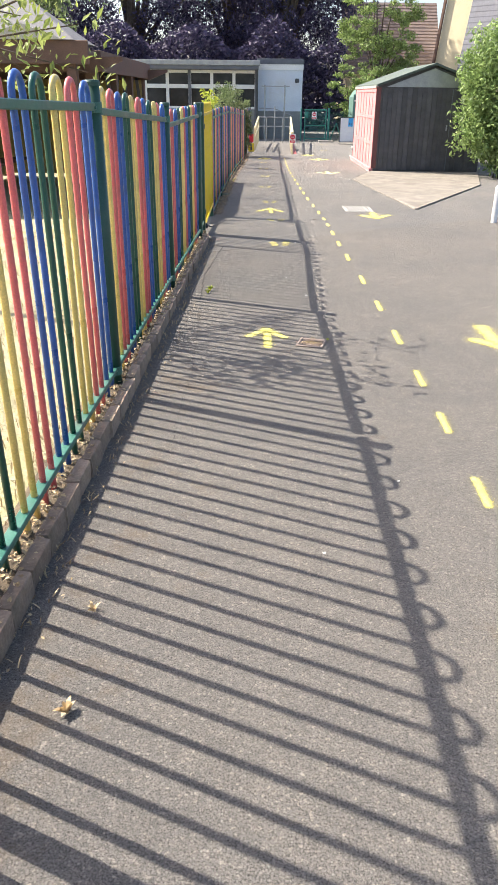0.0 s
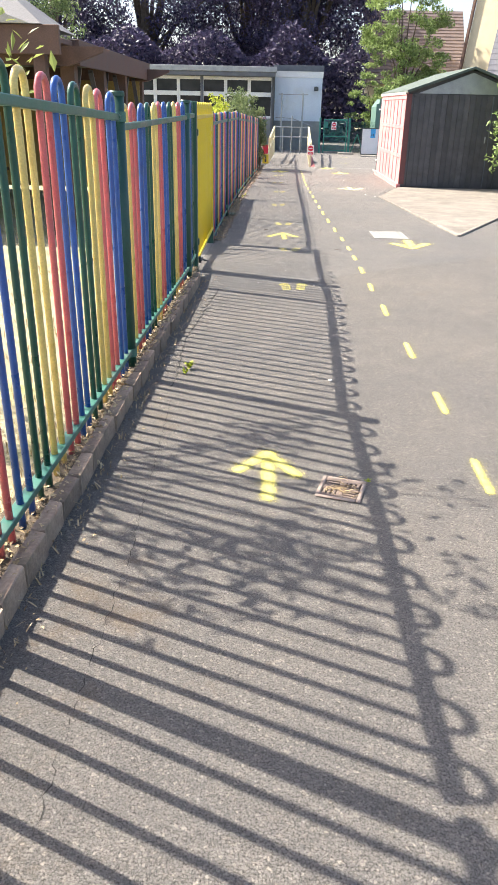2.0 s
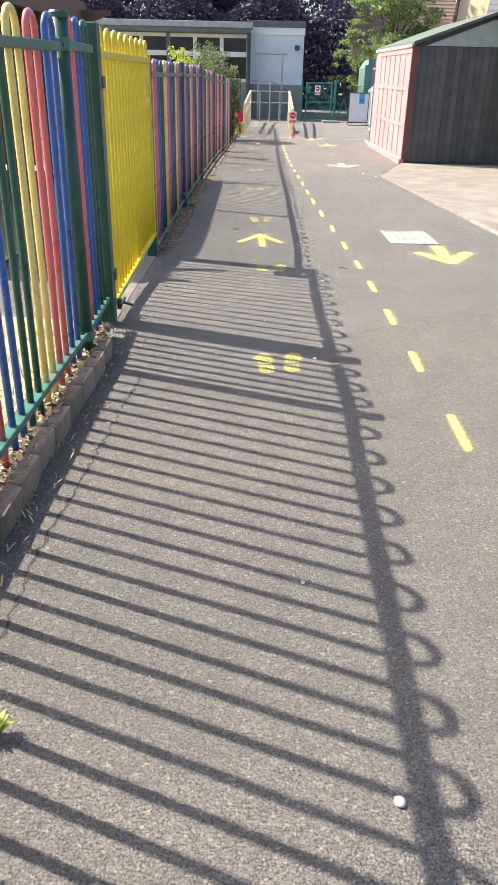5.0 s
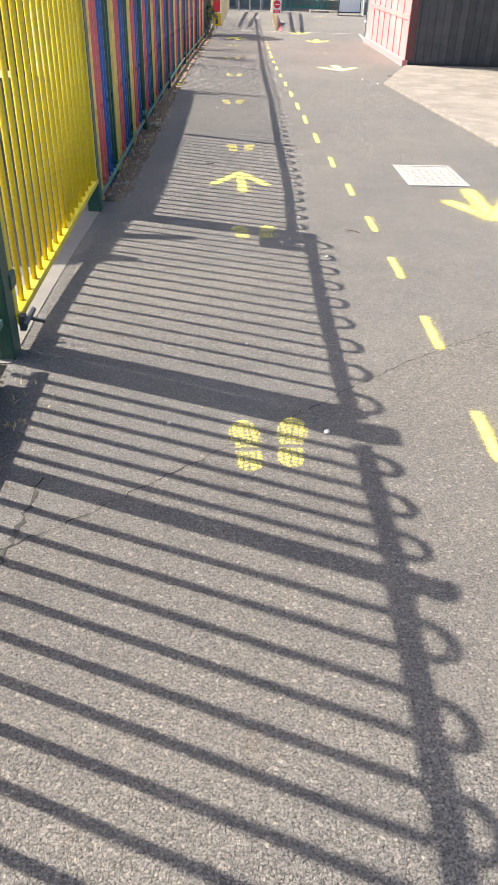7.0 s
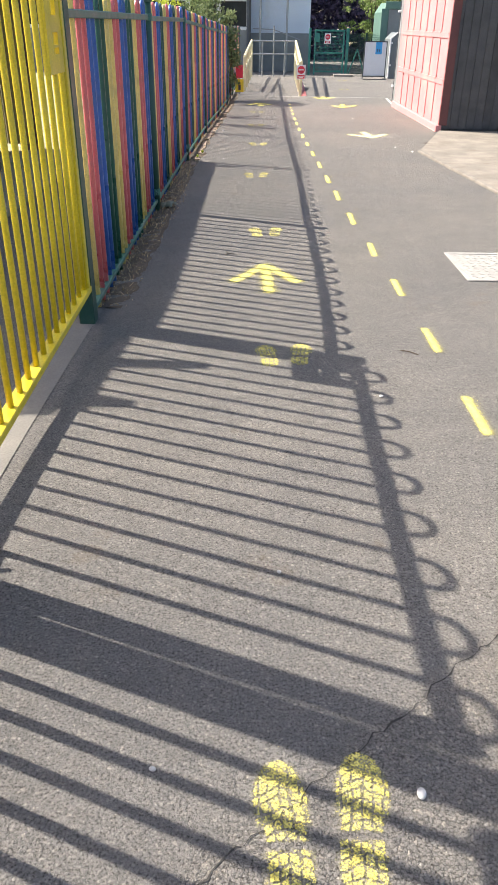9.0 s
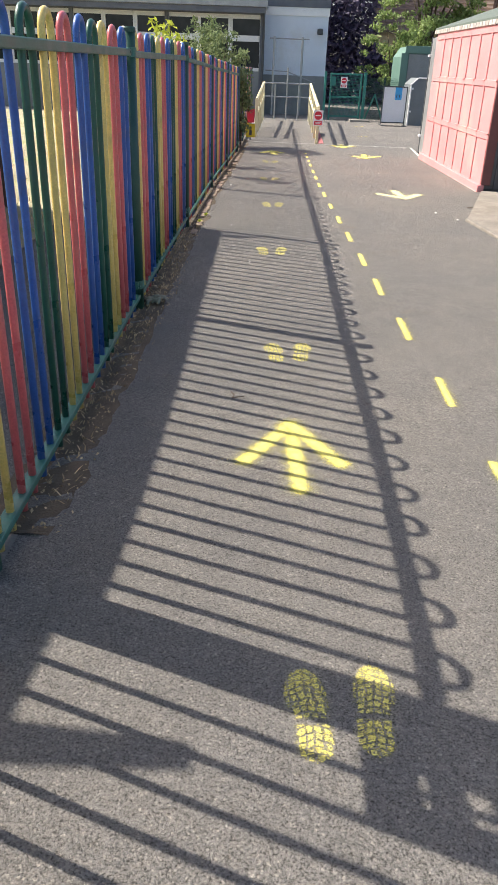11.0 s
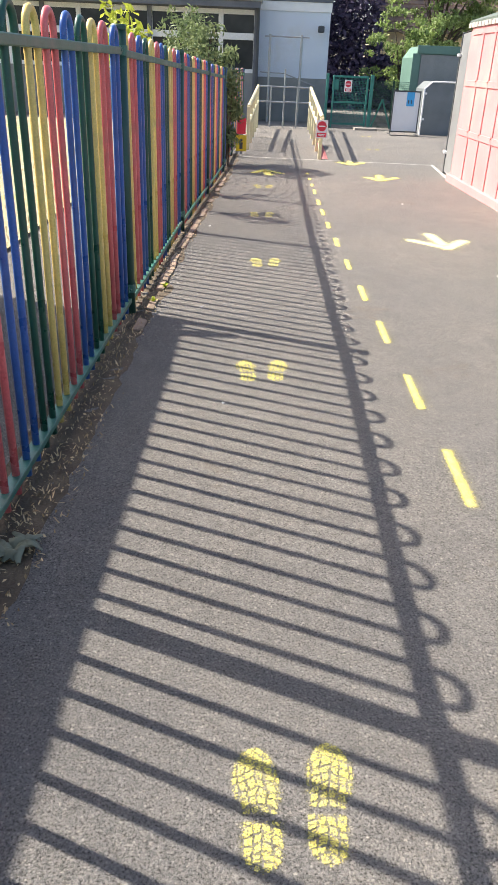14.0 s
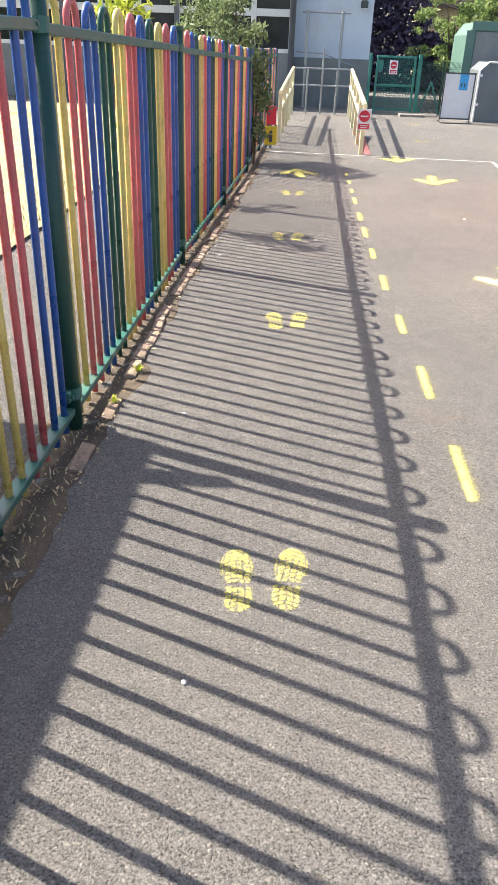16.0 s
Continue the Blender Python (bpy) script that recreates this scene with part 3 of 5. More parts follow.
arrow((0.125, 5.43), (0.13, 5.0), (-0.01, 5.25), (0.25, 5.22), 0.027)
arrow((0.315, 13.03), (0.33, 12.47), (0.12, 12.68), (0.5, 12.68), 0.033)
arrow((0.39, 24.8), (0.44, 24.25), (0.22, 24.45), (0.6, 24.5), 0.055)
arrow((1.81, 5.06), (1.81, 5.55), (1.67, 5.2), (1.97, 5.2), 0.05)
arrow((1.95, 11.82), (2.01, 12.6), (1.78, 12.25), (2.22, 12.3), 0.055)
arrow((1.98, 19.6), (1.94, 20.2), (1.71, 19.88), (2.21, 19.93), 0.055, SPRAY_OVEREXPOSED)
arrow((2.05, 24.1), (2.12, 24.7), (1.9, 24.38), (2.34, 24.45), 0.055)
arrow((1.85, 26.0), (1.88, 26.55), (1.68, 26.28), (2.08, 26.35), 0.055)


def footprint_mesh(side):
    """A sprayed stencil of a boot sole: toe, tread rows, arch gap and heel, as one fine sheet."""
    bm = bmesh.new()
    uv = bm.loops.layers.uv.new("UVMap")
    nx, ny = 44, 108

    def thin(x, y):
        # small where the paint is thick, 3.6 where there is none
        half = 0.054 if y > 0 else 0.046
        if y > 0.05:
            half *= math.sqrt(max(0.0, 1 - ((y - 0.05) / 0.092) ** 2))
        elif y > -0.03:
            half *= 0.9 + 0.1 * (y + 0.03) / 0.08
        if y < -0.1:
            half *= math.sqrt(max(0.0, 1 - ((-0.1 - y) / 0.054) ** 2))
        xs = x - side * 0.006 * math.sin(y * 18)
        edge = max(0.0, (abs(xs) - half + 0.006) / 0.007)
        arch = max(0.0, 1 - abs(y + 0.034) / 0.011) * 1.9
        wob = noise.noise_vector(Vector((x * 38 + side, y * 38, 0))) * 0.007
        ridge = min(abs(math.sin(math.pi * (xs + wob.x) / 0.0205)), abs(math.sin(math.pi * (y + wob.y + 0.45 * abs(xs)) / 0.021)))
        tread = max(0.0, 1 - ridge / 0.42) * (0.5 if y > 0.09 else 1.15)
        return min(3.6, 0.85 + edge + arch + tread)

    grid = [[bm.verts.new((-0.075 + 0.15 * i / nx, -0.18 + 0.36 * j / ny, 0)) for i in range(nx + 1)] for j in range(ny + 1)]
    for j in range(ny):
        for i in range(nx):
            f = bm.faces.new((grid[j][i], grid[j][i + 1], grid[j + 1][i + 1], grid[j + 1][i]))
            for lp in f.loops:
                lp[uv].uv = (thin(lp.vert.co.x, lp.vert.co.y), 0)
    return mesh_of("footprint", bm, SPRAY)


FOOT = {s: footprint_mesh(s) for s in (-1, 1)}
for x, y, gap in ((0.275, 9.03, 0.145), (0.295, 11.39, 0.155), (0.26, 13.95, 0.15), (0.205, 16.43, 0.155), (0.255, 18.79, 0.14), (0.23, 20.95, 0.16), (0.27, 23.05, 0.15), (2.55, 28.9, 0.16), (2.86, 32.3, 0.16)):
    slope = math.degrees(math.atan((gz(y + 0.1) - gz(y - 0.1)) / 0.2))
    for s in (-1, 1):
        ob = part("painted_footprint", FOOT[s], None, at=pose(x + (gap if s > 0 else 0), y + 0.01 * s, gz(y) + 0.003, slope, 0, -2.0 * s))
        tagged(ob, "sprayed yellow boot footprint stencil on the tarmac", "road marking", "yellow footprints")

LINE_WHITE = mottled("worn_white_line", (0.4, 0.39, 0.36), (0.6, 0.58, 0.53), 9, 90, 0.9, bump=0.4, grime=(0.22, 0.21, 0.2))


def ground_strip(name, pts, width, lift, material, label, category):
    bm = bmesh.new()
    prev = None
    for (xa, ya), (xb, yb) in zip(pts, pts[1:]):
        n = max(2, int(math.hypot(xb - xa, yb - ya) / 0.4))
        d = Vector((xb - xa, yb - ya, 0)).normalized()
        nn = Vector((-d.y, d.x, 0)) * width / 2
        for i in range(n + 1):
            x, y = xa + (xb - xa) * i / n, ya + (yb - ya) * i / n
            cur = (bm.verts.new((x + nn.x, y + nn.y, gz(y + nn.y) + lift)), bm.verts.new((x - nn.x, y - nn.y, gz(y - nn.y) + lift)))
            if prev and i > 0:
                bm.faces.new((prev[0], prev[1], cur[1], cur[0]))
            prev = cur
    ob = part(name, bm, material)
    return tagged(ob, label, category)


ground_strip("painted_line", [(0.0, 26.6), (3.3, 26.4)], 0.05, 0.003, LINE_WHITE, "worn white line across the tarmac", "road marking")
ground_strip("painted_line", [(3.3, 26.4), (3.1, 24.0), (3.08, 20.4)], 0.05, 0.003, LINE_WHITE, "worn white line along the pink shed", "road marking")
CRACK = mottled("crack", (0.03, 0.028, 0.025), (0.06, 0.055, 0.05), 20, 90, 0.95)


def crack(pts, w):
    rng = random.Random(len(pts) + int(pts[0][1] * 10))
    bm = bmesh.new()
    prev = None
    for (xa, ya), (xb, yb) in zip(pts, pts[1:]):
        n = max(3, int(math.hypot(xb - xa, yb - ya) / 0.022))
        for i in range(n):
            x = xa + (xb - xa) * i / n + rng.uniform(-0.009, 0.009)
            y = ya + (yb - ya) * i / n + rng.uniform(-0.008, 0.008)
            d = Vector((-(yb - ya), xb - xa, 0)).normalized() * w * rng.choice((0.12, 0.3, 0.5, 0.8))
            cur = (bm.verts.new((x + d.x, y + d.y, gz(y) + 0.0018)), bm.verts.new((x - d.x, y - d.y, gz(y) + 0.0018)))
            if prev:
                bm.faces.new((prev[0], prev[1], cur[1], cur[0]))
            prev = cur
    for f in bm.faces:
        f.normal_update()
        if f.normal.z < 0:
            f.normal_flip()
    tagged(part("tarmac_crack", bm, CRACK), "dark ragged crack running across the tarmac", "crack", kind="structure")


crack([(-0.45, 8.46), (-0.18, 8.66), (0.12, 8.92), (0.54, 9.28), (0.91, 9.6), (1.36, 9.91), (2.2, 10.5)], 0.0032)
crack([(-0.44, 6.3), (-0.46, 7.3), (-0.39, 8.1), (-0.33, 8.85)], 0.009)
crack([(-0.3, 13.5), (0.2, 13.54), (0.7, 13.57), (1.3, 13.5)], 0.002)
crack([(-0.4, 3.4), (-0.38, 4.6), (-0.42, 6.2)], 0.0022)


# ---- things in the tarmac ----
def build_gully():
    th = thing("drain_gully", "rusty square iron drain grate with dried grass in it", "drain grate", pose(0.445, 5.09, gz(5), 0, 0, -16))
    rust = mottled("rusty_iron", (0.17, 0.125, 0.1), (0.26, 0.2, 0.165), 14, 120, 0.85, 0.2, bump=0.5)
    rim = mottled("rim_mortar", (0.26, 0.2, 0.165), (0.36, 0.29, 0.245), 14, 120, 0.9, bump=0.5)
    pit = mottled("dark_pit", (0.08, 0.06, 0.05), (0.14, 0.11, 0.09), 20, 120, 0.95)
    # A thin dark sheet stands for the opening; no hole is cut.
    part("pit", box(-0.078, -0.078, 0.0008, 0.078, 0.078, 0.0015), pit, th, "dark sheet under the slats")
    for a in range(4):
        bm = box(-0.098, -0.098, 0.001, 0.0775, -0.079, 0.010, 0.005)
        part("frame_bar", bm, rim, th, at=pose(0, 0, 0, 0, 0, 90 * a))
    bm = bmesh.new()
    add_box(bm, -0.077, -0.014, 0.0015, 0.077, 0.014, 0.009, 0.002)
    add_box(bm, -0.014, -0.077, 0.0015, 0.014, 0.077, 0.0085, 0.002)
    for s in (-1, 1):
        add_box(bm, -0.077, s * 0.069 - 0.008, 0.0015, 0.077, s * 0.069 + 0.008, 0.008, 0.002)
    part("cross", bm, rust, th)
    for q in range(4):
        for k in range(3):
            part("slat", box(0.018 + 0.021 * k, 0.015, 0.0015, 0.03 + 0.021 * k, 0.065, 0.0088, 0.002), rust, th, at=pose(0, 0, 0, 0, 0, 90 * q))
    rng = random.Random(3)
    bm = bmesh.new()
    for _ in range(40):
        x, y, a = rng.gauss(0, 0.03), rng.gauss(0, 0.03), rng.uniform(0, 6.3)
        add_tube(bm, [(x, y, 0.009), (x + 0.02 * math.cos(a), y + 0.02 * math.sin(a), 0.017), (x + 0.04 * math.cos(a + 0.3), y + 0.04 * math.sin(a + 0.3), 0.011)], 0.0011, 4)
    part("dried_grass", bm, LEAF_DRY, th, "pale dried grass clippings")


build_gully()


def build_manhole():
    y = 13.05
    slope = math.degrees(math.atan((gz(y + 0.3) - gz(y - 0.3)) / 0.6))
    th = thing("manhole_cover", "pale grey rectangular manhole cover set in the tarmac", "manhole cover", pose(1.825, y, gz(y), slope, 0, 0))
    pale = mottled("pale_iron", (0.28, 0.27, 0.25), (0.4, 0.385, 0.355), 12, 90, 0.7, 0.1, bump=0.4, grime=(0.3, 0.29, 0.27))
    part("plate", box(-0.2, -0.29, 0.002, 0.2, 0.29, 0.007, 0.002), pale, th)
    for a, b, c, d in ((-0.235, -0.33, 0.235, -0.295), (-0.235, 0.295, 0.235, 0.33), (-0.235, -0.295, -0.205, 0.295), (0.205, -0.295, 0.235, 0.295)):
        part("frame_bar", box(a, b, 0.001, c, d, 0.011, 0.003), pale, th)
    for i in range(7):
        for k in range(9):
            part("tread_bar", box(-0.02, -0.005, 0.007, 0.02, 0.005, 0.010), pale, th, at=pose(-0.165 + i * 0.055, -0.25 + k * 0.0625, 0, 0, 0, 45 if (i + k) % 2 else -45))


build_manhole()


def twig(x, y, pts, r, label):
    bm = bmesh.new()
    for line in pts:
        add_tube(bm, [(a, b, c + r) for a, b, c in line], r, 6)
    ob = part("twig", bm, BARK, at=pose(x, y, gz(y) + 0.002))
    tagged(ob, label, "twig")


twig(0.055, 13.29, [[(-0.01, 0.06, 0.004), (0.005, 0.03, 0.003), (-0.005, 0.0, 0.0)], [(-0.005, 0.0, 0.0), (0.025, 0.006, 0.004), (0.05, 0.016, 0.002)]], 0.003, "small forked brown twig on the tarmac")
twig(0.965, 11.42, [[(-0.035, 0.03, 0.0), (0.0, 0.01, 0.003), (0.04, -0.02, 0.0)]], 0.003, "thin pale twig on the tarmac")
twig(2.75, 19.0, [[(-0.15, 0.02, 0.0), (0.0, 0.0, 0.004), (0.2, 0.03, 0.0)]], 0.006, "long thin stick on the tarmac beside the shed")
PEBBLE = mottled("pebble", (0.55, 0.53, 0.5), (0.72, 0.7, 0.66), 30, 90, 0.8)
rng = random.Random(11)
for x, y, s in ((0.54, 9.09, 0.01), (0.29, 9.74, 0.006), (0.02, 9.14, 0.006), (0.5, 6.48, 0.012), (0.35, 7.2, 0.006), (0.1, 16.0, 0.007), (0.75, 10.9, 0.008), (2.15, 18.6, 0.014), (2.3, 18.2, 0.014), (2.0, 22.0, 0.012), (-0.2, 20.2, 0.012), (0.7, 3.0, 0.006), (0.3, 2.4, 0.006), (-0.1, 17.5, 0.007)):
    bm = bmesh.new()
    bmesh.ops.create_icosphere(bm, subdivisions=2, radius=s)
    for v in bm.verts:
        v.co = Vector((v.co.x * 1.3, v.co.y, v.co.z * 0.55)) * (1 + 0.25 * noise.noise(v.co * 60 + Vector((x, y, 0))))
    ob = part("pebble", bm, PEBBLE, smooth=True, at=pose(x, y, gz(y) + s * 0.45, 0, 0, rng.uniform(0, 180)))
    tagged(ob, "small pale pebble lying on the tarmac", "stone", "loose pebbles")


# ---- foot of the fence: edging, soil, litter ----
THRESHOLD = mottled("worn_concrete", (0.15, 0.14, 0.125), (0.21, 0.195, 0.172), 6, 120, 0.9, bump=0.5)


def strip_between(name, fx0, fx1, y0, y1, z, material, label, category, bumps=0.0, step=0.15, across=4):
    rng = random.Random(int(y0 * 7) + 5)
    bm = bmesh.new()
    n = int((y1 - y0) / step)
    prev = None
    for i in range(n + 1):
        y = y0 + (y1 - y0) * i / n
        row = []
        for k in range(across + 1):
            x = fx0(y) + (fx1(y) - fx0(y)) * k / across
            row.append(bm.verts.new((x, y, gz(y) + z + (rng.uniform(-bumps, bumps) if 0 < k < across else -0.5 * bumps))))
        if prev:
            for k in range(across):
                bm.faces.new((prev[k], prev[k + 1], row[k + 1], row[k]))
        prev = row
    ob = part(name, bm, material, smooth=True)
    return tagged(ob, label, category, kind="structure")


strip_between("soil_strip", lambda y: fence_x(y) - 0.12, lambda y: fence_x(y) + 0.06, -2.5, 9.4, 0.08, SOIL, "soil strip with dry litter under the fence", "soil", 0.012, 0.1)
strip_between("soil_strip", lambda y: fence_x(y) - 0.12, lambda y: fence_x(y) + 0.15 + 0.07 * noise.noise(Vector((y * 2.1, 3, 0))) + 0.03 * noise.noise(Vector((y * 9, 0, 0))), 12.1, 27.0, 0.004, SOIL, "soil strip with dry litter under the fence", "soil", 0.006, 0.06)
strip_between("gate_threshold", lambda y: fence_x(y) - 0.15, lambda y: fence_x(y) + 0.025, 9.55, 12.1, 0.003, THRESHOLD, "pale concrete threshold under the gate", "threshold", 0.001, 0.1)
strip_between("lawn", lambda y: -16.0, lambda y: fence_x(y) - 0.12, -8.0, 9.55, 0.045, LAWN, "dry straw-coloured lawn behind the fence", "lawn", 0.012, 0.25, 40)
strip_between("lawn", lambda y: -16.0, lambda y: -1.75, 9.55, 34.0, 0.03, LAWN, "dry straw-coloured lawn behind the fence", "lawn", 0.012, 0.3, 40)

EDGING = tagged(new("brick_edging"), "weathered brick edging along the foot of the fence", "edging", kind="structure")
_bricks = []
for k in range(4):
    rb = random.Random(k)
    bm = box(-0.027, -0.108, -0.1, 0.027, 0.108, 0.028, 0.006)
    for v in bm.verts:
        v.co += Vector((rb.uniform(-0.005, 0.005), rb.uniform(-0.003, 0.001), rb.uniform(-0.004, 0.004)))
    _bricks.append(mesh_of("brick", bm, BRICK))
rng = random.Random(21)
y = -2.0
while y < 24.3:
    if y < 9.1 or y > 12.25:
        far = y > 12
        off = 0.075 if not far else 0.11
        if not (12.2 < y < 16.6) and rng.random() > (0.0 if not far else 0.3):
            part("brick", _bricks[rng.randrange(4)], None, EDGING, at=pose(fence_x(y) + off + rng.uniform(-0.005, 0.005), y + 0.1, gz(y + 0.1) + (0.07 if not far else -0.014) + rng.uniform(-0.004, 0.003), rng.uniform(-0.8, 0.8), rng.uniform(-3, 3), -2 + rng.uniform(-1.0, 1.0) * (4 if far else 1)))
    y += 0.218


def scatter_leaves(name, count, place, size, material, label, category, upright=0.0, seed=1):
    """Many small folded leaves in one mesh. place(rng) gives a point."""
    rng = random.Random(seed)
    verts, faces = [], []
    for _ in range(count):
        c = Vector(place(rng))
        s = size * rng.uniform(0.5, 1.3)
        e = Euler((rng.gauss(0, 0.5) + upright * rng.uniform(0.6, 1.5), rng.gauss(0, 0.5), rng.uniform(0, 6.3))).to_matrix()
        i = len(verts)
        for p in ((-0.5, 0, 0), (0, -0.28, 0.1), (0.5, 0, 0.02), (0, 0.28, 0.1)):
            verts.append(c + e @ Vector(p) * s)
        faces += [(i, i + 1, i + 2), (i, i + 2, i + 3)]
    me = bpy.data.meshes.new(name)
    me.from_pydata(verts, [], faces)
    me.materials.append(material)
    return tagged(new(name, me), label, category, kind="stuff")


def litter_place(y0, y1, lo, hi, z):
    def place(r):
        y = r.uniform(y0, y1)
        return (fence_x(y) + lo + (hi - lo) * r.random() ** 1.2, y, gz(y) + z + r.uniform(0, 0.012))
    return place


scatter_leaves("leaf_litter", 3600, litter_place(-1, 9.35, -0.06, 0.085, 0.09), 0.026, LEAF_DRY, "dry brown leaves lying along the fence", "leaf litter", seed=2)
scatter_leaves("leaf_litter", 200, litter_place(-1, 9.5, 0.12, 0.25, 0.003), 0.016, LEAF_DRY, "dry brown leaves lying along the fence", "leaf litter", seed=3)
scatter_leaves("leaf_litter", 1500, litter_place(12.1, 24.3, -0.06, 0.17, 0.008), 0.017, LEAF_DRY, "dry leaves and twigs lying along the fence", "leaf litter", seed=4)


def blades(name, count, place, height, material, label, category, seed=1, lean=0.5):
    rng = random.Random(seed)
    verts, faces = [], []
    for _ in range(count):
        c = Vector(place(rng))
        h = height * rng.uniform(0.4, 1.2)
        a = rng.uniform(0, 6.3)
        d = Vector((math.cos(a), math.sin(a), 0))
        n = Vector((-d.y, d.x, 0)) * 0.0025
        tip = c + d * h * rng.uniform(0.1, lean) * 1.2 + Vector((0, 0, h))
        mid = c + (tip - c) * 0.5 + Vector((0, 0, h * 0.1))
        i = len(verts)
        verts += [c - n, c + n, mid + n, mid - n, tip]
        faces += [(i, i + 1, i + 2, i + 3), (i + 3, i + 2, i + 4)]
    me = bpy.data.meshes.new(name)
    me.from_pydata(verts, [], faces)
    me.materials.append(material)
    return tagged(new(name, me), label, category, kind="stuff")


blades("dry_grass", 9000, lambda r: ((lambda y: (fence_x(y) - 0.05 - 3.2 * r.random() ** 1.6, y, gz(y) + 0.045))(r.uniform(-1, 9.4))), 0.06, LEAF_DRY, "straw-coloured dry grass of the lawn", "grass", 5, 0.9)
blades("dry_grass", 5000, lambda r: ((lambda y: (-1.8 - 3 * r.random() ** 1.4, y, gz(y) + 0.03))(r.uniform(11, 24))), 0.06, LEAF_DRY, "straw-coloured dry grass of the lawn", "grass", 6, 0.9)
blades("dry_grass", 700, litter_place(-1, 9.4, 0.1, 0.17, 0.0), 0.022, LEAF_DRY, "straw-coloured dry grass along the edging", "grass", 7, 1.6)
blades("dry_grass", 800, litter_place(12.3, 17.4, -0.02, 0.13, 0.0), 0.02, LEAF_DRY, "straw-coloured dry grass under the fence", "grass", 8, 1.6)


def weed(x, y, n, size, seed, material=LEAF_YELLOW):
    rng = random.Random(seed)
    th = thing("weed", "small yellow-green weed growing in a tarmac crack", "weed", pose(x, y, gz(y)), "weeds")
    bm = bmesh.new()
    for k in range(n):
        a = rng.uniform(0, 6.3)
        h = size * rng.uniform(0.4, 1)
        r_ = size * rng.uniform(0.2, 0.8)
        p = [Vector((0, 0, 0)), Vector((r_ * 0.5 * math.cos(a), r_ * 0.5 * math.sin(a), h * 0.7)), Vector((r_ * math.cos(a), r_ * math.sin(a), h * 0.8))]
        nn = Vector((-math.sin(a), math.cos(a), 0)) * size * 0.14
        v = [bm.verts.new(q) for q in (p[0], p[1] - nn, p[2], p[1] + nn)]
        bm.faces.new(v)
    part("leaves", bm, material, th)


weed(-0.37, 6.63, 30, 0.06, 1)
weed(-0.385, 6.53, 20, 0.05, 2)
weed(-0.38, 17.92, 18, 0.05, 3)
weed(0.57, 5.17, 12, 0.03, 4)
weed(-0.53, 2.03, 14, 0.04, 6, LEAF_DRY)
weed(-0.52, 1.57, 18, 0.05, 7, LEAF_DRY)
weed(-0.42, 17.55, 14, 0.05, 5)


def withered_plant(x, y):
    """A limp clump of grey-green leaves lying on the soil."""
    rng = random.Random(9)
    th = thing("withered_plant", "limp grey-green withered plant lying on the soil strip", "plant", pose(x, y, gz(y) + 0.006))
    for k in range(16):
        a, ln = rng.uniform(0, 6.3), rng.uniform(0.05, 0.11)
        d, n = Vector((math.cos(a), math.sin(a), 0)), Vector((-math.sin(a), math.cos(a), 0))
        bm = bmesh.new()
        prev = None
        for i in range(6):
            f = i / 5
            c = d * ln * f + n * 0.02 * math.sin(f * 3 + k) + Vector((0, 0, 0.012 + 0.03 * math.sin(math.pi * f) * rng.uniform(0.6, 1)))
            w = n * (0.004 + 0.013 * math.sin(math.pi * (0.1 + 0.85 * f)))
            row = (bm.verts.new(c - w), bm.verts.new(c + Vector((0, 0, 0.006))), bm.verts.new(c + w))
            if prev:
                bm.faces.new((prev[0], prev[1], row[1], row[0]))
                bm.faces.new((prev[1], prev[2], row[2], row[1]))
            prev = row
        part("leaf", bm, LEAF_PALE, th, smooth=True)


LEAF_PALE = leaf_mat("leaf_withered", (0.12, 0.14, 0.1), (0.2, 0.22, 0.16), 0.15)
withered_plant(-0.5, 14.78)
blades("dry_grass", 260, lambda r: ((lambda y: (fence_x(y) + 0.04 + 0.16 * r.random(), y, gz(y) + 0.004))(r.gauss(15.0, 0.5))), 0.012, LEAF_DRY, "straw-coloured dry grass lying on the soil", "grass", 12, 2.2)


# ---- sandy corner by the shed ----
EDGE_STONE = mottled("edging_concrete", (0.17, 0.15, 0.13), (0.3, 0.27, 0.23), 7, 90, 0.9, bump=0.5, grime=(0.16, 0.14, 0.115), vary=0.2)
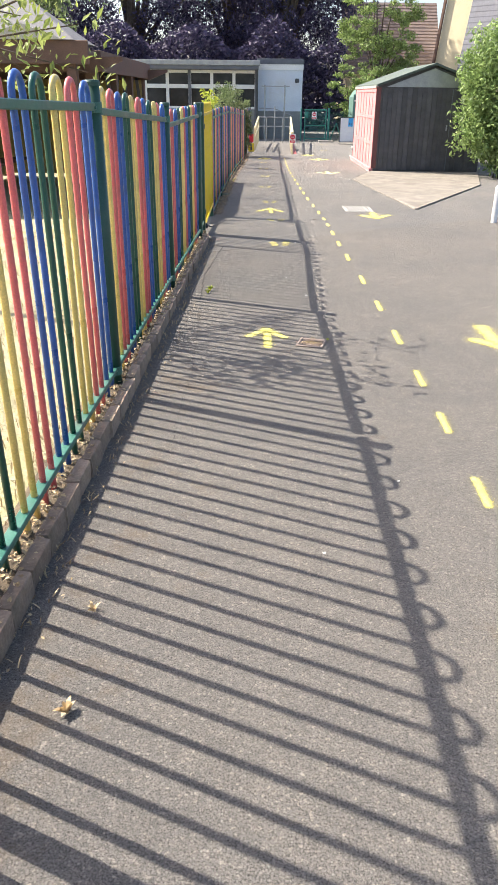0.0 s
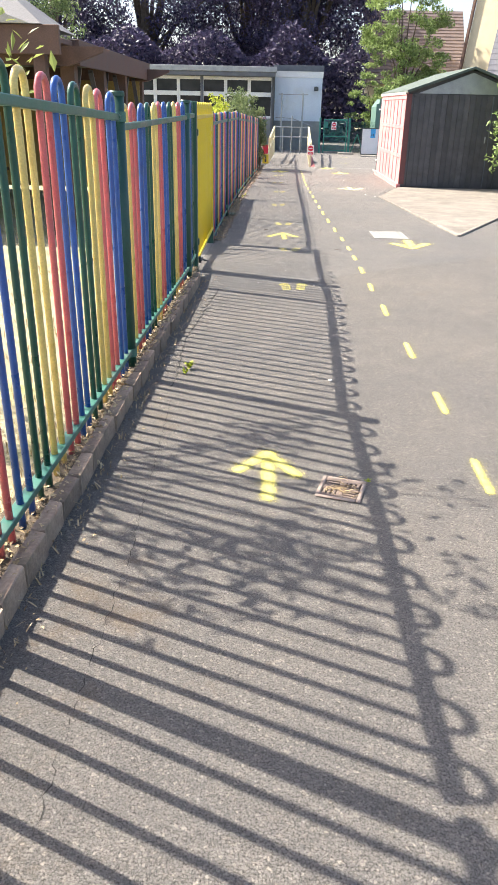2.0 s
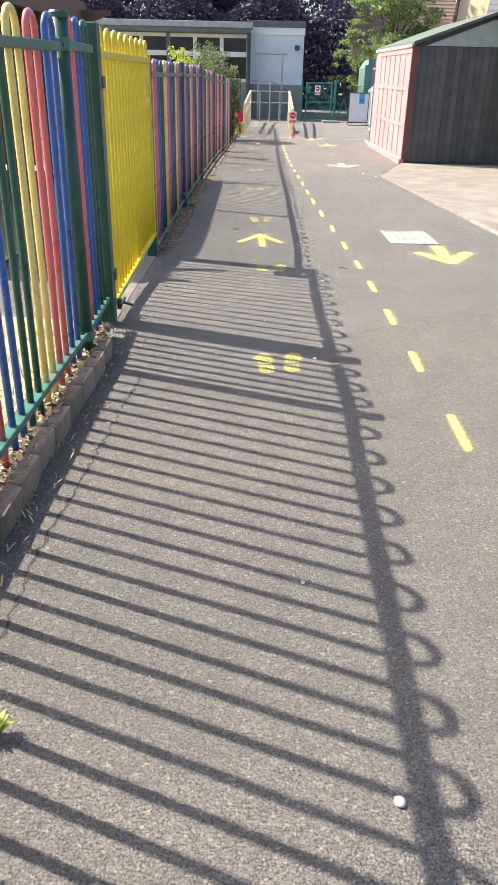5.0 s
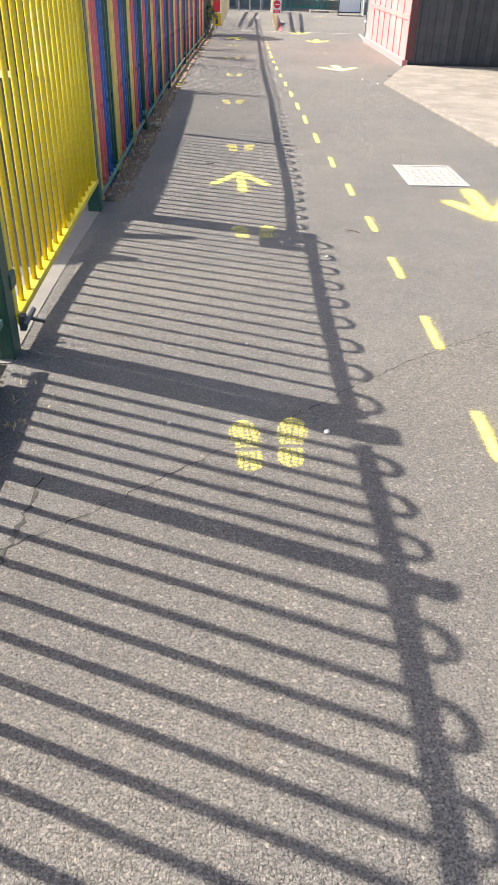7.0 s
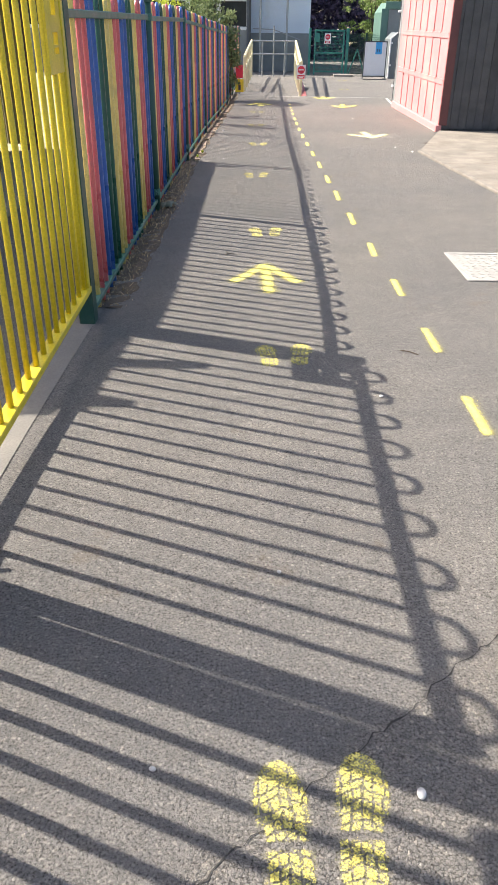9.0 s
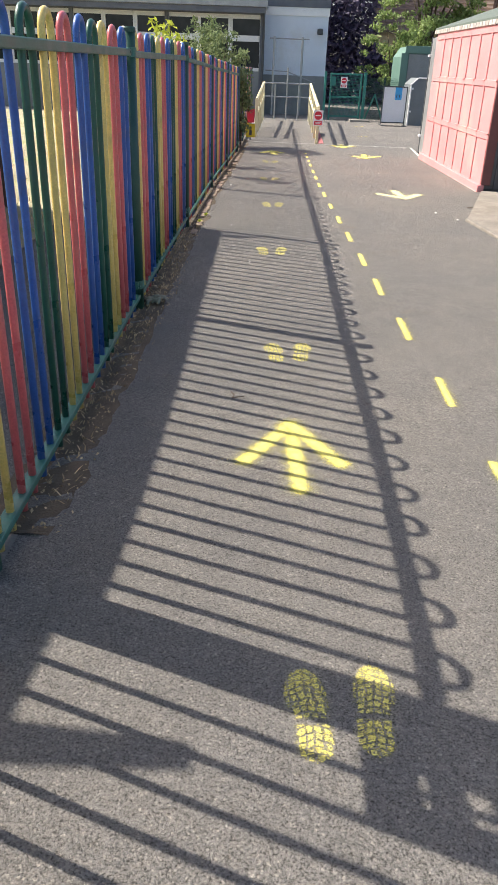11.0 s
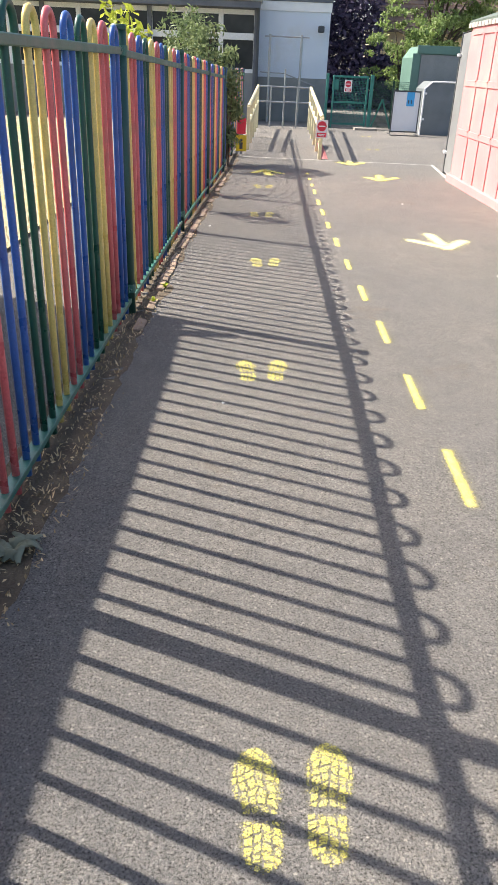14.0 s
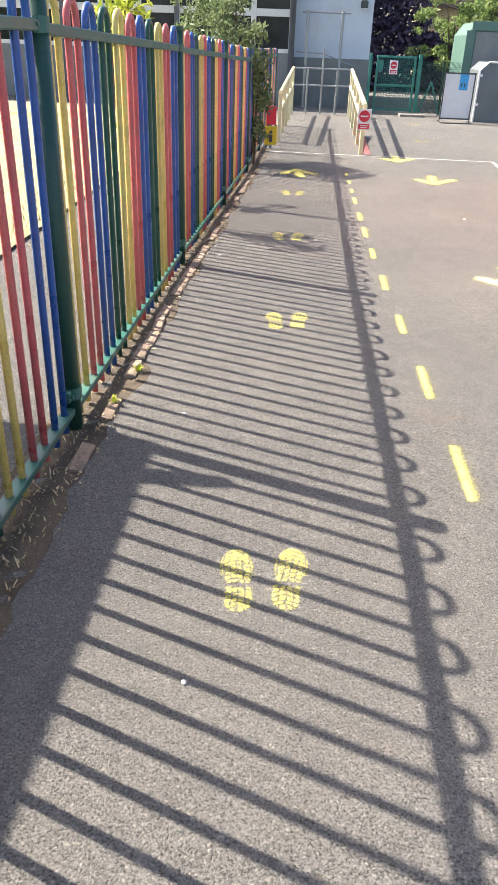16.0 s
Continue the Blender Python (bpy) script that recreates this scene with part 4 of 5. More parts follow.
def build_corner():
    sand = mottled("sandy_concrete", (0.165, 0.146, 0.124), (0.28, 0.248, 0.208), 3.5, 60, 0.95, bump=0.7, dist=0.01, grime=(0.15, 0.125, 0.1))
    pts = [(2.84, 13.1), (5.1, 17.2), (5.9, 20.3), (3.12, 20.33), (2.4, 18.2)]
    bm = bmesh.new()
    top = [bm.verts.new((x, y, gz(y) + 0.022)) for x, y in pts]
    bot = [bm.verts.new((x, y, gz(y) - 0.05)) for x, y in pts]
    bm.faces.new(top)
    for k in range(5):
        bm.faces.new((bot[k], bot[(k + 1) % 5], top[(k + 1) % 5], top[k]))
    bmesh.ops.recalc_face_normals(bm, faces=bm.faces)
    tagged(part("sandy_slab", bm, sand), "sandy pale concrete patch in front of the shed", "slab", kind="structure")
    ed = tagged(new("slab_edging"), "narrow concrete edging round the sandy patch", "edging", kind="structure")
    for (xa, ya), (xb, yb) in ((pts[0], pts[1]), (pts[4], pts[0])):
        n = 5
        for i in range(n):
            a = Vector((xa + (xb - xa) * i / n, ya + (yb - ya) * i / n, 0))
            b_ = Vector((xa + (xb - xa) * (i + 1) / n, ya + (yb - ya) * (i + 1) / n, 0))
            d = b_ - a
            part("kerb_stone", box(-0.03, 0.004, -0.05, 0.025, d.length - 0.002, 0.028, 0.008), EDGE_STONE, ed, at=pose(a.x, a.y, gz(a.y), 0, 0, math.degrees(math.atan2(-d.x, d.y))))


build_corner()
bm = bmesh.new()
add_tube(bm, [(0, 0, -0.05), (0, 0, 0.5)], 0.045, 14)
add_tube(bm, [(0, 0, 0.5), (0, 0, 0.53)], 0.045, 14, taper=[1, 0.6])
tagged(part("bollard", bm, WHITE_PAINT, at=pose(3.63, 11.3, gz(11.3))), "short white painted bollard beside the path", "bollard")


# ---- trees and shrubs ----
def leaf_cloud(name, clumps, count, size, material, parent, seed, flat=0.0, stretch=1.0):
    """Leaves gathered in clumps (centre, radius)."""
    rng = random.Random(seed)
    verts, faces = [], []
    wts = [c[1] ** 2 for c in clumps]
    picks = rng.choices(range(len(clumps)), weights=wts, k=count)
    for i in picks:
        (cx, cy, cz), r = clumps[i]
        d = Vector((rng.gauss(0, 1), rng.gauss(0, 1), rng.gauss(0, 1))).normalized() * r * (rng.random() ** 0.45)
        c = Vector((cx, cy, cz)) + Vector((d.x, d.y, d.z * (1 - flat)))
        s = size * rng.uniform(0.6, 1.35)
        e = Euler((rng.gauss(0, 0.8), rng.gauss(0, 0.8), rng.uniform(0, 6.3))).to_matrix()
        j = len(verts)
        for p in ((-0.55, 0, 0), (-0.1, -0.27, 0.05), (0.55, 0, -0.08), (-0.1, 0.27, 0.05)):
            verts.append(c + e @ Vector((p[0] * stretch, p[1], p[2])) * s)
        faces += [(j, j + 1, j + 2), (j, j + 2, j + 3)]
    me = bpy.data.meshes.new(name)
    me.from_pydata(verts, [], faces)
    me.materials.append(material)
    ob = new(name, me)
    ob.parent = parent
    return ob


def crown_clumps(rng, n, rx, ry, z0, z1, r0, r1, hollow=0.35, boxy=False):
    out = []
    for _ in range(n):
        d = Vector((rng.gauss(0, 1), rng.gauss(0, 1), rng.gauss(0, 1))).normalized() * (hollow + (1 - hollow) * rng.random() ** 0.6)
        if boxy:
            d = d * (0.55 + 0.45 / max(abs(d.x), abs(d.y), abs(d.z), 0.3) * d.length)
        zc, hz = (z0 + z1) / 2, (z1 - z0) / 2
        out.append(((d.x * rx, d.y * ry, zc + d.z * hz), rng.uniform(r0, r1)))
    return out


def tree(name, label, x, y, trunk_r, trunk_h, rx, ry, z0, z1, clumps, r0, r1, leaves, size, material, seed, flat=0.3, limbs=9, stretch=1.0):
    rng = random.Random(seed)
    th = thing(name, label, "tree", pose(x, y, gz(y)))
    cl = crown_clumps(rng, clumps, rx, ry, z0, z1, r0, r1)
    bm = bmesh.new()
    add_tube(bm, [(0, 0, -0.1), (0.05 * rng.random(), 0.03, trunk_h * 0.4), (0.1 * rng.uniform(-1, 1), 0, trunk_h), (0, 0, (trunk_h + z1) / 2)], trunk_r, 12, taper=[1.25, 1, 0.8, 0.35])
    for k in range(limbs):
        c = Vector(cl[k % len(cl)][0])
        s = Vector((0, 0, trunk_h * rng.uniform(0.55, 1.0)))
        m = s + (c - s) * 0.5 + Vector((0, 0, 0.12 * (c - s).length))
        lb = bmesh.new()
        add_tube(lb, [s, m, c], trunk_r * 0.38, 7, taper=[1, 0.65, 0.2])
        part("limb", lb, BARK, th, smooth=True)
    part("trunk", bm, BARK, th, smooth=True)
    leaf_cloud("crown", cl, leaves, size, material, th, seed + 1, flat, stretch)
    return th


COPPER = "tall dark copper beech tree behind the classroom block"
for i, (x, y, s) in enumerate(((-13.5, 54, 1.0), (-7.5, 52, 1.0), (-1.5, 54, 1.05), (2.0, 51, 0.95), (-21, 52, 1.0), (1.2, 57, 1.0))):
    tree("copper_beech", COPPER, x, y, 0.45 * s, 4.0, 4.6 * s, 3.2 * s, 1.6, 14.5, 110, 0.6, 1.5, 26000, 0.19, LEAF_DARK, 40 + i, 0.2, 14)
tree("broadleaf_tree", "leafy light green tree behind the shed", 6.3, 41.5, 0.14, 2.0, 2.0, 1.6, 1.2, 7.6, 150, 0.2, 0.5, 15000, 0.13, LEAF_GREEN, 60, 0.45, 20)
tree("broadleaf_tree", "feathery green tree behind the timber shelter", -10.2, 40, 0.15, 2.5, 1.6, 1.4, 2.6, 6.6, 34, 0.35, 0.7, 3800, 0.15, LEAF_GREY, 62, 0.2, 12)
tree("broadleaf_tree", "small light green tree beside the green shed", 4.7, 38.2, 0.06, 0.9, 1.3, 1.0, 0.5, 3.2, 52, 0.12, 0.28, 2600, 0.115, LEAF_GREEN, 64, 0.4, 14)


def bush(name, label, x, y, rx, ry, z0, z1, clumps, r0, r1, leaves, size, material, seed, flat=0.1, stretch=1.0, stems=5, boxy=False):
    rng = random.Random(seed)
    th = thing(name, label, "shrub", pose(x, y, gz(y)))
    cl = crown_clumps(rng, clumps, rx, ry, z0, z1, r0, r1, 0.25, boxy)
    bm = bmesh.new()
    for k in range(stems):
        c = Vector(cl[k][0])
        add_tube(bm, [(rng.uniform(-0.1, 0.1), rng.uniform(-0.1, 0.1), -0.05), (c.x * 0.5, c.y * 0.5, c.z * 0.5), c], 0.018, 6, taper=[1, 0.7, 0.3])
    part("stem", bm, BARK, th)
    leaf_cloud("foliage", cl, leaves, size, material, th, seed + 1, flat, stretch)
    return th


bush("hedge_bush", "tall clipped green bush beside the shed", 5.98, 19.05, 1.1, 0.7, 0.1, 3.4, 260, 0.24, 0.38, 22000, 0.1, LEAF_HEDGE, 70, boxy=True)
bush("climbing_shrub", "grey-green shrub trailing over the end of the fence", -0.78, 25.4, 0.5, 0.8, 0.9, 2.25, 70, 0.09, 0.22, 3600, 0.06, LEAF_GREY, 72, 0.1, 1.3)
bush("climbing_shrub", "grey-green shrub trailing over the end of the fence", -0.22, 25.2, 0.17, 0.5, 0.15, 1.7, 34, 0.09, 0.17, 1800, 0.065, LEAF_GREY, 74, 0.0, 1.3)
bush("lime_shrub", "yellow-green leafy shrub behind the fence", -1.15, 21.4, 0.22, 0.3, 1.2, 2.0, 16, 0.06, 0.18, 260, 0.085, LEAF_YELLOW, 76, 0.0, 1.2)
bush("lime_shrub", "yellow-green leafy shrub behind the fence", -1.1, 22.6, 0.3, 0.4, 0.2, 1.5, 16, 0.1, 0.22, 420, 0.08, LEAF_GREEN, 78, 0.0, 1.2)


LEAF_LIGHT = leaf_mat("leaf_pale", (0.13, 0.18, 0.045), (0.29, 0.34, 0.1), 0.4)


def overhang():
    """A young tree on the lawn; its outer branches reach the fence."""
    rng = random.Random(5)
    th = thing("young_tree", "young tree on the lawn with long drooping leaves", "tree", pose(-2.75, 5.95, gz(6)))
    bm = bmesh.new()
    add_tube(bm, [(0, 0, 0), (0.03, 0, 1.0), (-0.02, 0.05, 1.9), (0.05, 0, 2.7)], 0.05, 10, taper=[1.2, 1, 0.8, 0.3])
    cl = []
    for k in range(17):
        tip = Vector((rng.uniform(0.65, 1.75), rng.uniform(-1.1, 0.55), rng.uniform(1.75, 2.5)))
        if k > 12:
            tip = Vector((rng.uniform(-1.0, 0.6), rng.uniform(-0.6, 0.9), rng.uniform(2.0, 3.0)))
        s = Vector((0, 0, rng.uniform(1.3, 2.2)))
        m = s + (tip - s) * 0.55 + Vector((0, 0, 0.18))
        lb = bmesh.new()
        add_tube(lb, [s, m, tip], 0.014, 6, taper=[1, 0.6, 0.25])
        part("limb", lb, BARK, th, smooth=True)
        cl += [(tuple(tip), 0.22), (tuple(m + (tip - m) * 0.5), 0.22), (tuple(tip + Vector((0.1, 0.1, -0.1))), 0.2)]
    part("trunk", bm, BARK, th, smooth=True)
    leaf_cloud("crown", cl, 820, 0.058, LEAF_LIGHT, th, 8, 0.0, 1.3)


overhang()


# ---- timber shelter on the lawn ----
PALE_TILE = mottled("pale_roof", (0.15, 0.145, 0.15), (0.22, 0.215, 0.215), 3, 60, 0.85, bump=0.4)
CANVAS = mottled("cream_board", (0.42, 0.4, 0.34), (0.54, 0.51, 0.44), 4, 80, 0.8, bump=0.2)


def build_shelter():
    th = thing("timber_shelter", "brown timber open shelter with a flat roof and knee braces", "shelter", pose(-2.32, 12.55, gz(15), 0, 0, -0.45))
    W, L, H = 3.6, 5.55, 2.335
    part("roof", box(-W + 0.05, 0.05, H - 0.08, -0.05, L - 0.05, H - 0.01), FELT, th, "grey felted flat roof")
    part("porch_ceiling", box(-W + 0.4, -0.85, H - 0.06, -0.08, -0.002, H, 0.004), BROWN_WOOD, th)
    part("porch_fascia", box(-W - 0.3, -0.92, H - 0.2, 0.0, -0.852, H + 0.1, 0.006), BROWN_WOOD, th, "brown front beam reaching past the roof")
    part("porch_post", box(-0.34, -0.85, -0.05, -0.2, -0.71, H - 0.062, 0.006), BROWN_WOOD, th)
    bm = bmesh.new()
    x0, x1, y0, y1, ez, az = -W - 1.6, -0.18, -0.95, 0.6, H + 0.104, H + 0.66
    e = [bm.verts.new(p) for p in ((x0, y0, ez), (x1, y0, ez), (x1, y1, ez), (x0, y1, ez))]
    r0, r1 = bm.verts.new((x0 + 0.77, -0.17, az)), bm.verts.new((x1 - 0.77, -0.17, az))
    for f in ((e[0], e[1], r1, r0), (e[1], e[2], r1), (e[2], e[3], r0, r1), (e[3], e[0], r0), (e[3], e[2], e[1], e[0])):
        bm.faces.new(f)
    part("porch_roof", bm, PALE_TILE, th, "pale grey hipped porch roof")
    bm = bmesh.new()
    v = [bm.verts.new((x, y, z)) for y in (-0.99, -0.955) for x, z in ((-1.5, H + 0.104), (-0.3, H + 0.104), (-0.9, H + 0.3))]
    for f in ((0, 1, 2), (5, 4, 3), (0, 3, 4, 1), (1, 4, 5, 2), (2, 5, 3, 0)):
        bm.faces.new([v[k] for k in f])
    part("gablet", bm, CANVAS, th, "small cream triangular gable board")
    for y in (-0.55, L - 0.35):
        bm = bmesh.new()
        prof = [(-W, H - 0.3), (0.0, H - 0.3), (0.42, H - 0.14), (0.42, H - 0.09), (-W, H - 0.09)]
        a = [bm.verts.new((x, y, z)) for x, z in prof]
        b = [bm.verts.new((x, y + 0.07, z)) for x, z in prof]
        bm.faces.new(a)
        bm.faces.new(b[::-1])
        for k in range(5):
            bm.faces.new((a[k], b[k], b[(k + 1) % 5], a[(k + 1) % 5]))
        bmesh.ops.recalc_face_normals(bm, faces=bm.faces)
        part("beam", bm, BROWN_WOOD, th, "brown beam with a tapered projecting end")
    for a in ((-0.05, 0.0, 0.0, L), (-W, 0.0, -W + 0.05, L)):
        part("fascia", box(a[0], a[1] + 0.002, H - 0.27, a[2], a[3], H + 0.02, 0.004), BROWN_WOOD, th)
    for a in ((-W + 0.052, 0.0, -0.052, 0.05), (-W + 0.052, L - 0.05, -0.052, L)):
        part("fascia", box(a[0], a[1], H - 0.27, a[2], a[3], H + 0.018, 0.004), BROWN_WOOD, th)
    for x in (-0.2, -W + 0.2):
        for y in (0.2, 1.95, 3.65, L - 0.2):
            part("post", box(x - 0.09, y - 0.09, -0.05, x + 0.09, y + 0.09, H - 0.08, 0.006), BROWN_WOOD, th)
            for s in (-1, 1):
                if (s < 0 and y < 0.5) or (s > 0 and y > L - 0.5):
                    continue
                bm = bmesh.new()
                add_tube(bm, [(x, y + s * 0.09, H - 0.85), (x, y + s * 0.55, H - 0.28)], 0.045, 4)
                part("brace", bm, DARK_WOOD, th)
    ochre = mottled("ochre_board", (0.34, 0.24, 0.07), (0.46, 0.34, 0.12), 4, 60, 0.7, bump=0.2, vary=0.12)
    for k in range(16):
        part("back_board", box(-W + 0.3, 0.3 + k * 0.305, 0.1, -W + 0.33, 0.595 + k * 0.305, H - 0.3, 0.003), ochre, th, "ochre painted boards")
    for k in range(10):
        part("end_board", box(-W + 0.35 + k * 0.31, L - 0.33, 0.1, -W + 0.65 + k * 0.31, L - 0.3, H - 0.3, 0.003), ochre, th, "ochre painted boards")
    part("bench", box(-W + 0.35, 0.5, 0.4, -W + 0.8, L - 0.5, 0.46, 0.008), BROWN_WOOD, th)
    mural = mottled("faded_mural", (0.2, 0.18, 0.18), (0.62, 0.6, 0.58), 6, 40, 0.8, bump=0.1)
    part("mural_panel", box(-W + 0.332, 1.0, 0.9, -W + 0.345, 4.4, 1.9), mural, th, "faded grey and white mural board")


build_shelter()

# ---- houses beyond ----
TILE_GREY = mottled("grey_tiles", (0.14, 0.14, 0.16), (0.2, 0.2, 0.23), 3, 40, 0.8, bump=0.3)
CREAM = mottled("cream_render", (0.74, 0.62, 0.4), (0.82, 0.7, 0.47), 2, 40, 0.9, bump=0.2)
TILE_BROWN = mottled("brown_tiles", (0.15, 0.115, 0.11), (0.21, 0.165, 0.155), 3, 40, 0.8, bump=0.3)


def roof_slope(th, x0, x1, y0, z0, y1, z1, material, courses):
    for k in range(courses):
        a, b = k / courses, (k + 1) / courses
        ya, za, yb, zb = y0 + (y1 - y0) * a, z0 + (z1 - z0) * a, y0 + (y1 - y0) * b, z0 + (z1 - z0) * b
        bm = bmesh.new()
        v = [bm.verts.new(p) for p in ((x0, ya, za + 0.05), (x1, ya, za + 0.05), (x1, yb, zb + 0.0), (x0, yb, zb + 0.0), (x0, ya, za - 0.05), (x1, ya, za - 0.05), (x1, yb, zb - 0.1), (x0, yb, zb - 0.1))]
        for q in ((0, 1, 2, 3), (7, 6, 5, 4), (0, 4, 5, 1), (3, 2, 6, 7), (0, 3, 7, 4), (1, 5, 6, 2)):
            bm.faces.new([v[i] for i in q])
        bmesh.ops.recalc_face_normals(bm, faces=bm.faces)
        part("tile_course", bm, material, th)


def build_houses():
    th = thing("house", "house with a brown tiled roof beyond the trees", "house", pose(0, 0, gz(50)))
    part("wall", box(6.2, 54, 0, 12.1, 60, 3.3), CREAM, th)
    roof_slope(th, 5.9, 12.3, 53.6, 3.2, 57, 7.55, TILE_BROWN, 22)
    th = thing("house", "cream rendered gabled house with a grey tiled roof", "house", pose(11.05, 50, gz(50), 0, 0, -45))
    bm = bmesh.new()
    prof = [(0, 0), (8.0, 0), (8.0, 3.5), (4.6, 9.6), (0.75, 9.6), (0, 3.5)]
    a = [bm.verts.new((x, 0, z)) for x, z in prof]
    b = [bm.verts.new((x, 6, z)) for x, z in prof]
    bm.faces.new(a)
    bm.faces.new(b[::-1])
    for k in range(6):
        bm.faces.new((a[k], b[k], b[(k + 1) % 6], a[(k + 1) % 6]))
    bmesh.ops.recalc_face_normals(bm, faces=bm.faces)
    part("wall", bm, CREAM, th)
    bm = bmesh.new()
    add_tube(bm, [(-0.1, -0.12, 3.0), (0.68, -0.12, 9.6)], 0.1, 4)
    part("verge_board", bm, BROWN_WOOD, th, "dark brown verge board")
    roof_slope(th, 2.5, 9.0, -1.6, 2.9, -0.1, 9.4, TILE_GREY, 24)


build_houses()

# ---- ramp, rails, signs ----
RED = mottled("sign_red", (0.6, 0.02, 0.05), (0.68, 0.04, 0.07), 6, 80, 0.4, bump=0.03)
SIGN_WHITE = mottled("sign_white", (0.78, 0.76, 0.76), (0.84, 0.82, 0.82), 6, 80, 0.4, bump=0.03)
SIGN_BLUE = mottled("sign_blue", (0.05, 0.35, 0.7), (0.08, 0.42, 0.78), 6, 80, 0.5, bump=0.03)


def disc(bm, cx, cz, r, y, seg=24):
    bm.faces.new([bm.verts.new((cx + r * math.cos(2 * math.pi * k / seg), y, cz + r * math.sin(2 * math.pi * k / seg))) for k in range(seg)])


def no_entry(x, y, z, w, h, turn=0):
    th = thing("no_entry_sign", "white sign with a red no-entry disc and red panel", "sign", pose(x, y, z, 0, 0, turn), "no-entry signs")
    part("plate", box(-w / 2, 0, 0, w / 2, 0.006, h, 0.001), SIGN_WHITE, th)
    bm = bmesh.new()
    disc(bm, 0, h * 0.66, w * 0.4, -0.0025)
    part("disc", bm, RED, th, "red disc")
    part("bar", box(-w * 0.28, -0.0045, h * 0.625, w * 0.28, -0.003, h * 0.695), SIGN_WHITE, th, "white bar")
    part("panel", box(-w * 0.4, -0.003, h * 0.06, w * 0.4, -0.001, h * 0.3), RED, th, "red panel")
    for k in range(2):
        part("text_bar", box(-w * (0.3 - 0.06 * k), -0.0045, h * (0.2 - 0.08 * k), w * (0.3 - 0.06 * k), -0.0035, h * (0.235 - 0.08 * k)), SIGN_WHITE, th, "unreadable white lettering")


def handrail(name, pts, label, near_h, far_h, n):
    (xa, ya), (xb, yb) = pts
    th = thing(name, label, "handrail", None, "ramp handrails")
    for k in range(n):
        f = k / (n - 1)
        x, y = xa + (xb - xa) * f, ya + (yb - ya) * f
        h = near_h + (far_h - near_h) * f
        part("post", box(x - 0.03, y - 0.03, gz(y) - 0.05, x + 0.03, y + 0.03, gz(y) + h, 0.004), CREAM_RAIL, th)
    for drop in (0.0, 0.36):
        bm = bmesh.new()
        add_tube(bm, [(xa, ya, gz(ya) + near_h - drop * near_h), (xb, yb, gz(yb) + far_h - drop * far_h)], 0.036, 8)
        part("rail", bm, CREAM_RAIL, th)


handrail("handrail", [(1.36, 26.65), (1.62, 33.8)], "cream painted timber handrail beside the ramp", 0.68, 0.99, 6)
handrail("handrail", [(0.08, 27.9), (0.26, 33.8)], "cream painted timber handrail beside the ramp", 0.75, 0.99, 5)
no_entry(1.36, 26.58, 0.2 - 0.02, 0.2, 0.29)
bm = bmesh.new()
v = [bm.verts.new(p) for p in ((1.4, 26.7, gz(27) + 0.004), (1.52, 26.7, gz(27) + 0.004), (1.62, 29.4, gz(29) + 0.05), (1.5, 29.4, gz(29) + 0.3))]
bm.faces.new(v)
r = bmesh.ops.extrude_face_region(bm, geom=bm.faces[:])
for e in r["geom"]:
    if isinstance(e, bmesh.types.BMVert):
        e.co.x -= 0.03
bmesh.ops.recalc_face_normals(bm, faces=bm.faces)
tagged(part("ramp_kerb", bm, PINK), "pink painted sloping kerb beside the ramp", "kerb", kind="structure")


def steel_rail():
    th = thing("steel_barrier", "grey steel tube barrier across the end of the path", "barrier")
    y = 34.2
    g = gz(y)
    for x, h in ((0.26, 1.0), (0.6, 1.0), (0.95, 1.4), (1.3, 1.0), (1.64, 1.0)):
        bm = bmesh.new()
        add_tube(bm, [(x, y, g - 0.05), (x, y, g + h)], 0.022, 8)
        part("post", bm, STEEL, th)
    for z in (0.62, 0.98):
        bm = bmesh.new()
        add_tube(bm, [(0.26, y, g + z), (1.64, y, g + z)], 0.02, 8)
        part("rail", bm, STEEL, th)
    th = thing("pipe_stand", "tall grey steel tube frame before the white wall", "frame", pose(0, 36.3, gz(36)))
    for x in (0.55, 1.44):
        bm = bmesh.new()
        add_tube(bm, [(x, 0, -0.05), (x, 0, 2.25)], 0.035, 8)
        part("post", bm, STEEL, th)
    bm = bmesh.new()
    add_tube(bm, [(0.4, 0, 2.2), (1.65, 0, 2.2)], 0.02, 8)
    part("rail", bm, STEEL, th)
    bm = bmesh.new()
    add_tube(bm, [(0.3, 0.1, 1.3), (1.0, 0.1, 1.28), (1.9, 0.1, 0.98)], 0.016, 6)
    part("rail", bm, STEEL, th)


steel_rail()
th = thing("wall_lamp", "black outdoor lamp on the white wall", "wall lamp", pose(2.0, 36.97, gz(37) + 2.4))
part("arm", box(-0.015, -0.12, 0.1, 0.015, 0.0, 0.13), DARK_STEEL, th)
part("head", box(-0.09, -0.22, -0.05, 0.09, -0.06, 0.12, 0.02), DARK_STEEL, th)
part("lens", box(-0.06, -0.2, -0.07, 0.06, -0.08, -0.052, 0.004), SIGN_WHITE, th)

th = thing("warning_sign", "yellow and red warning boards on a post by the path", "sign", pose(-0.03, 27.0, gz(27)))
part("post", box(-0.02, 0.012, -0.05, 0.02, 0.04, 0.62), STEEL, th)
part("yellow_board", box(-0.095, 0, 0.05, 0.095, 0.01, 0.32, 0.002), GATE_YELLOW, th, "yellow board")
part("red_board", box(-0.075, 0, 0.34, 0.075, 0.01, 0.6, 0.002), RED, th, "red board")
bm = bmesh.new()
disc(bm, 0, 0.235, 0.025, -0.003, 12)
part("pictogram", bm, DARK_STEEL, th, "dark figure symbol")
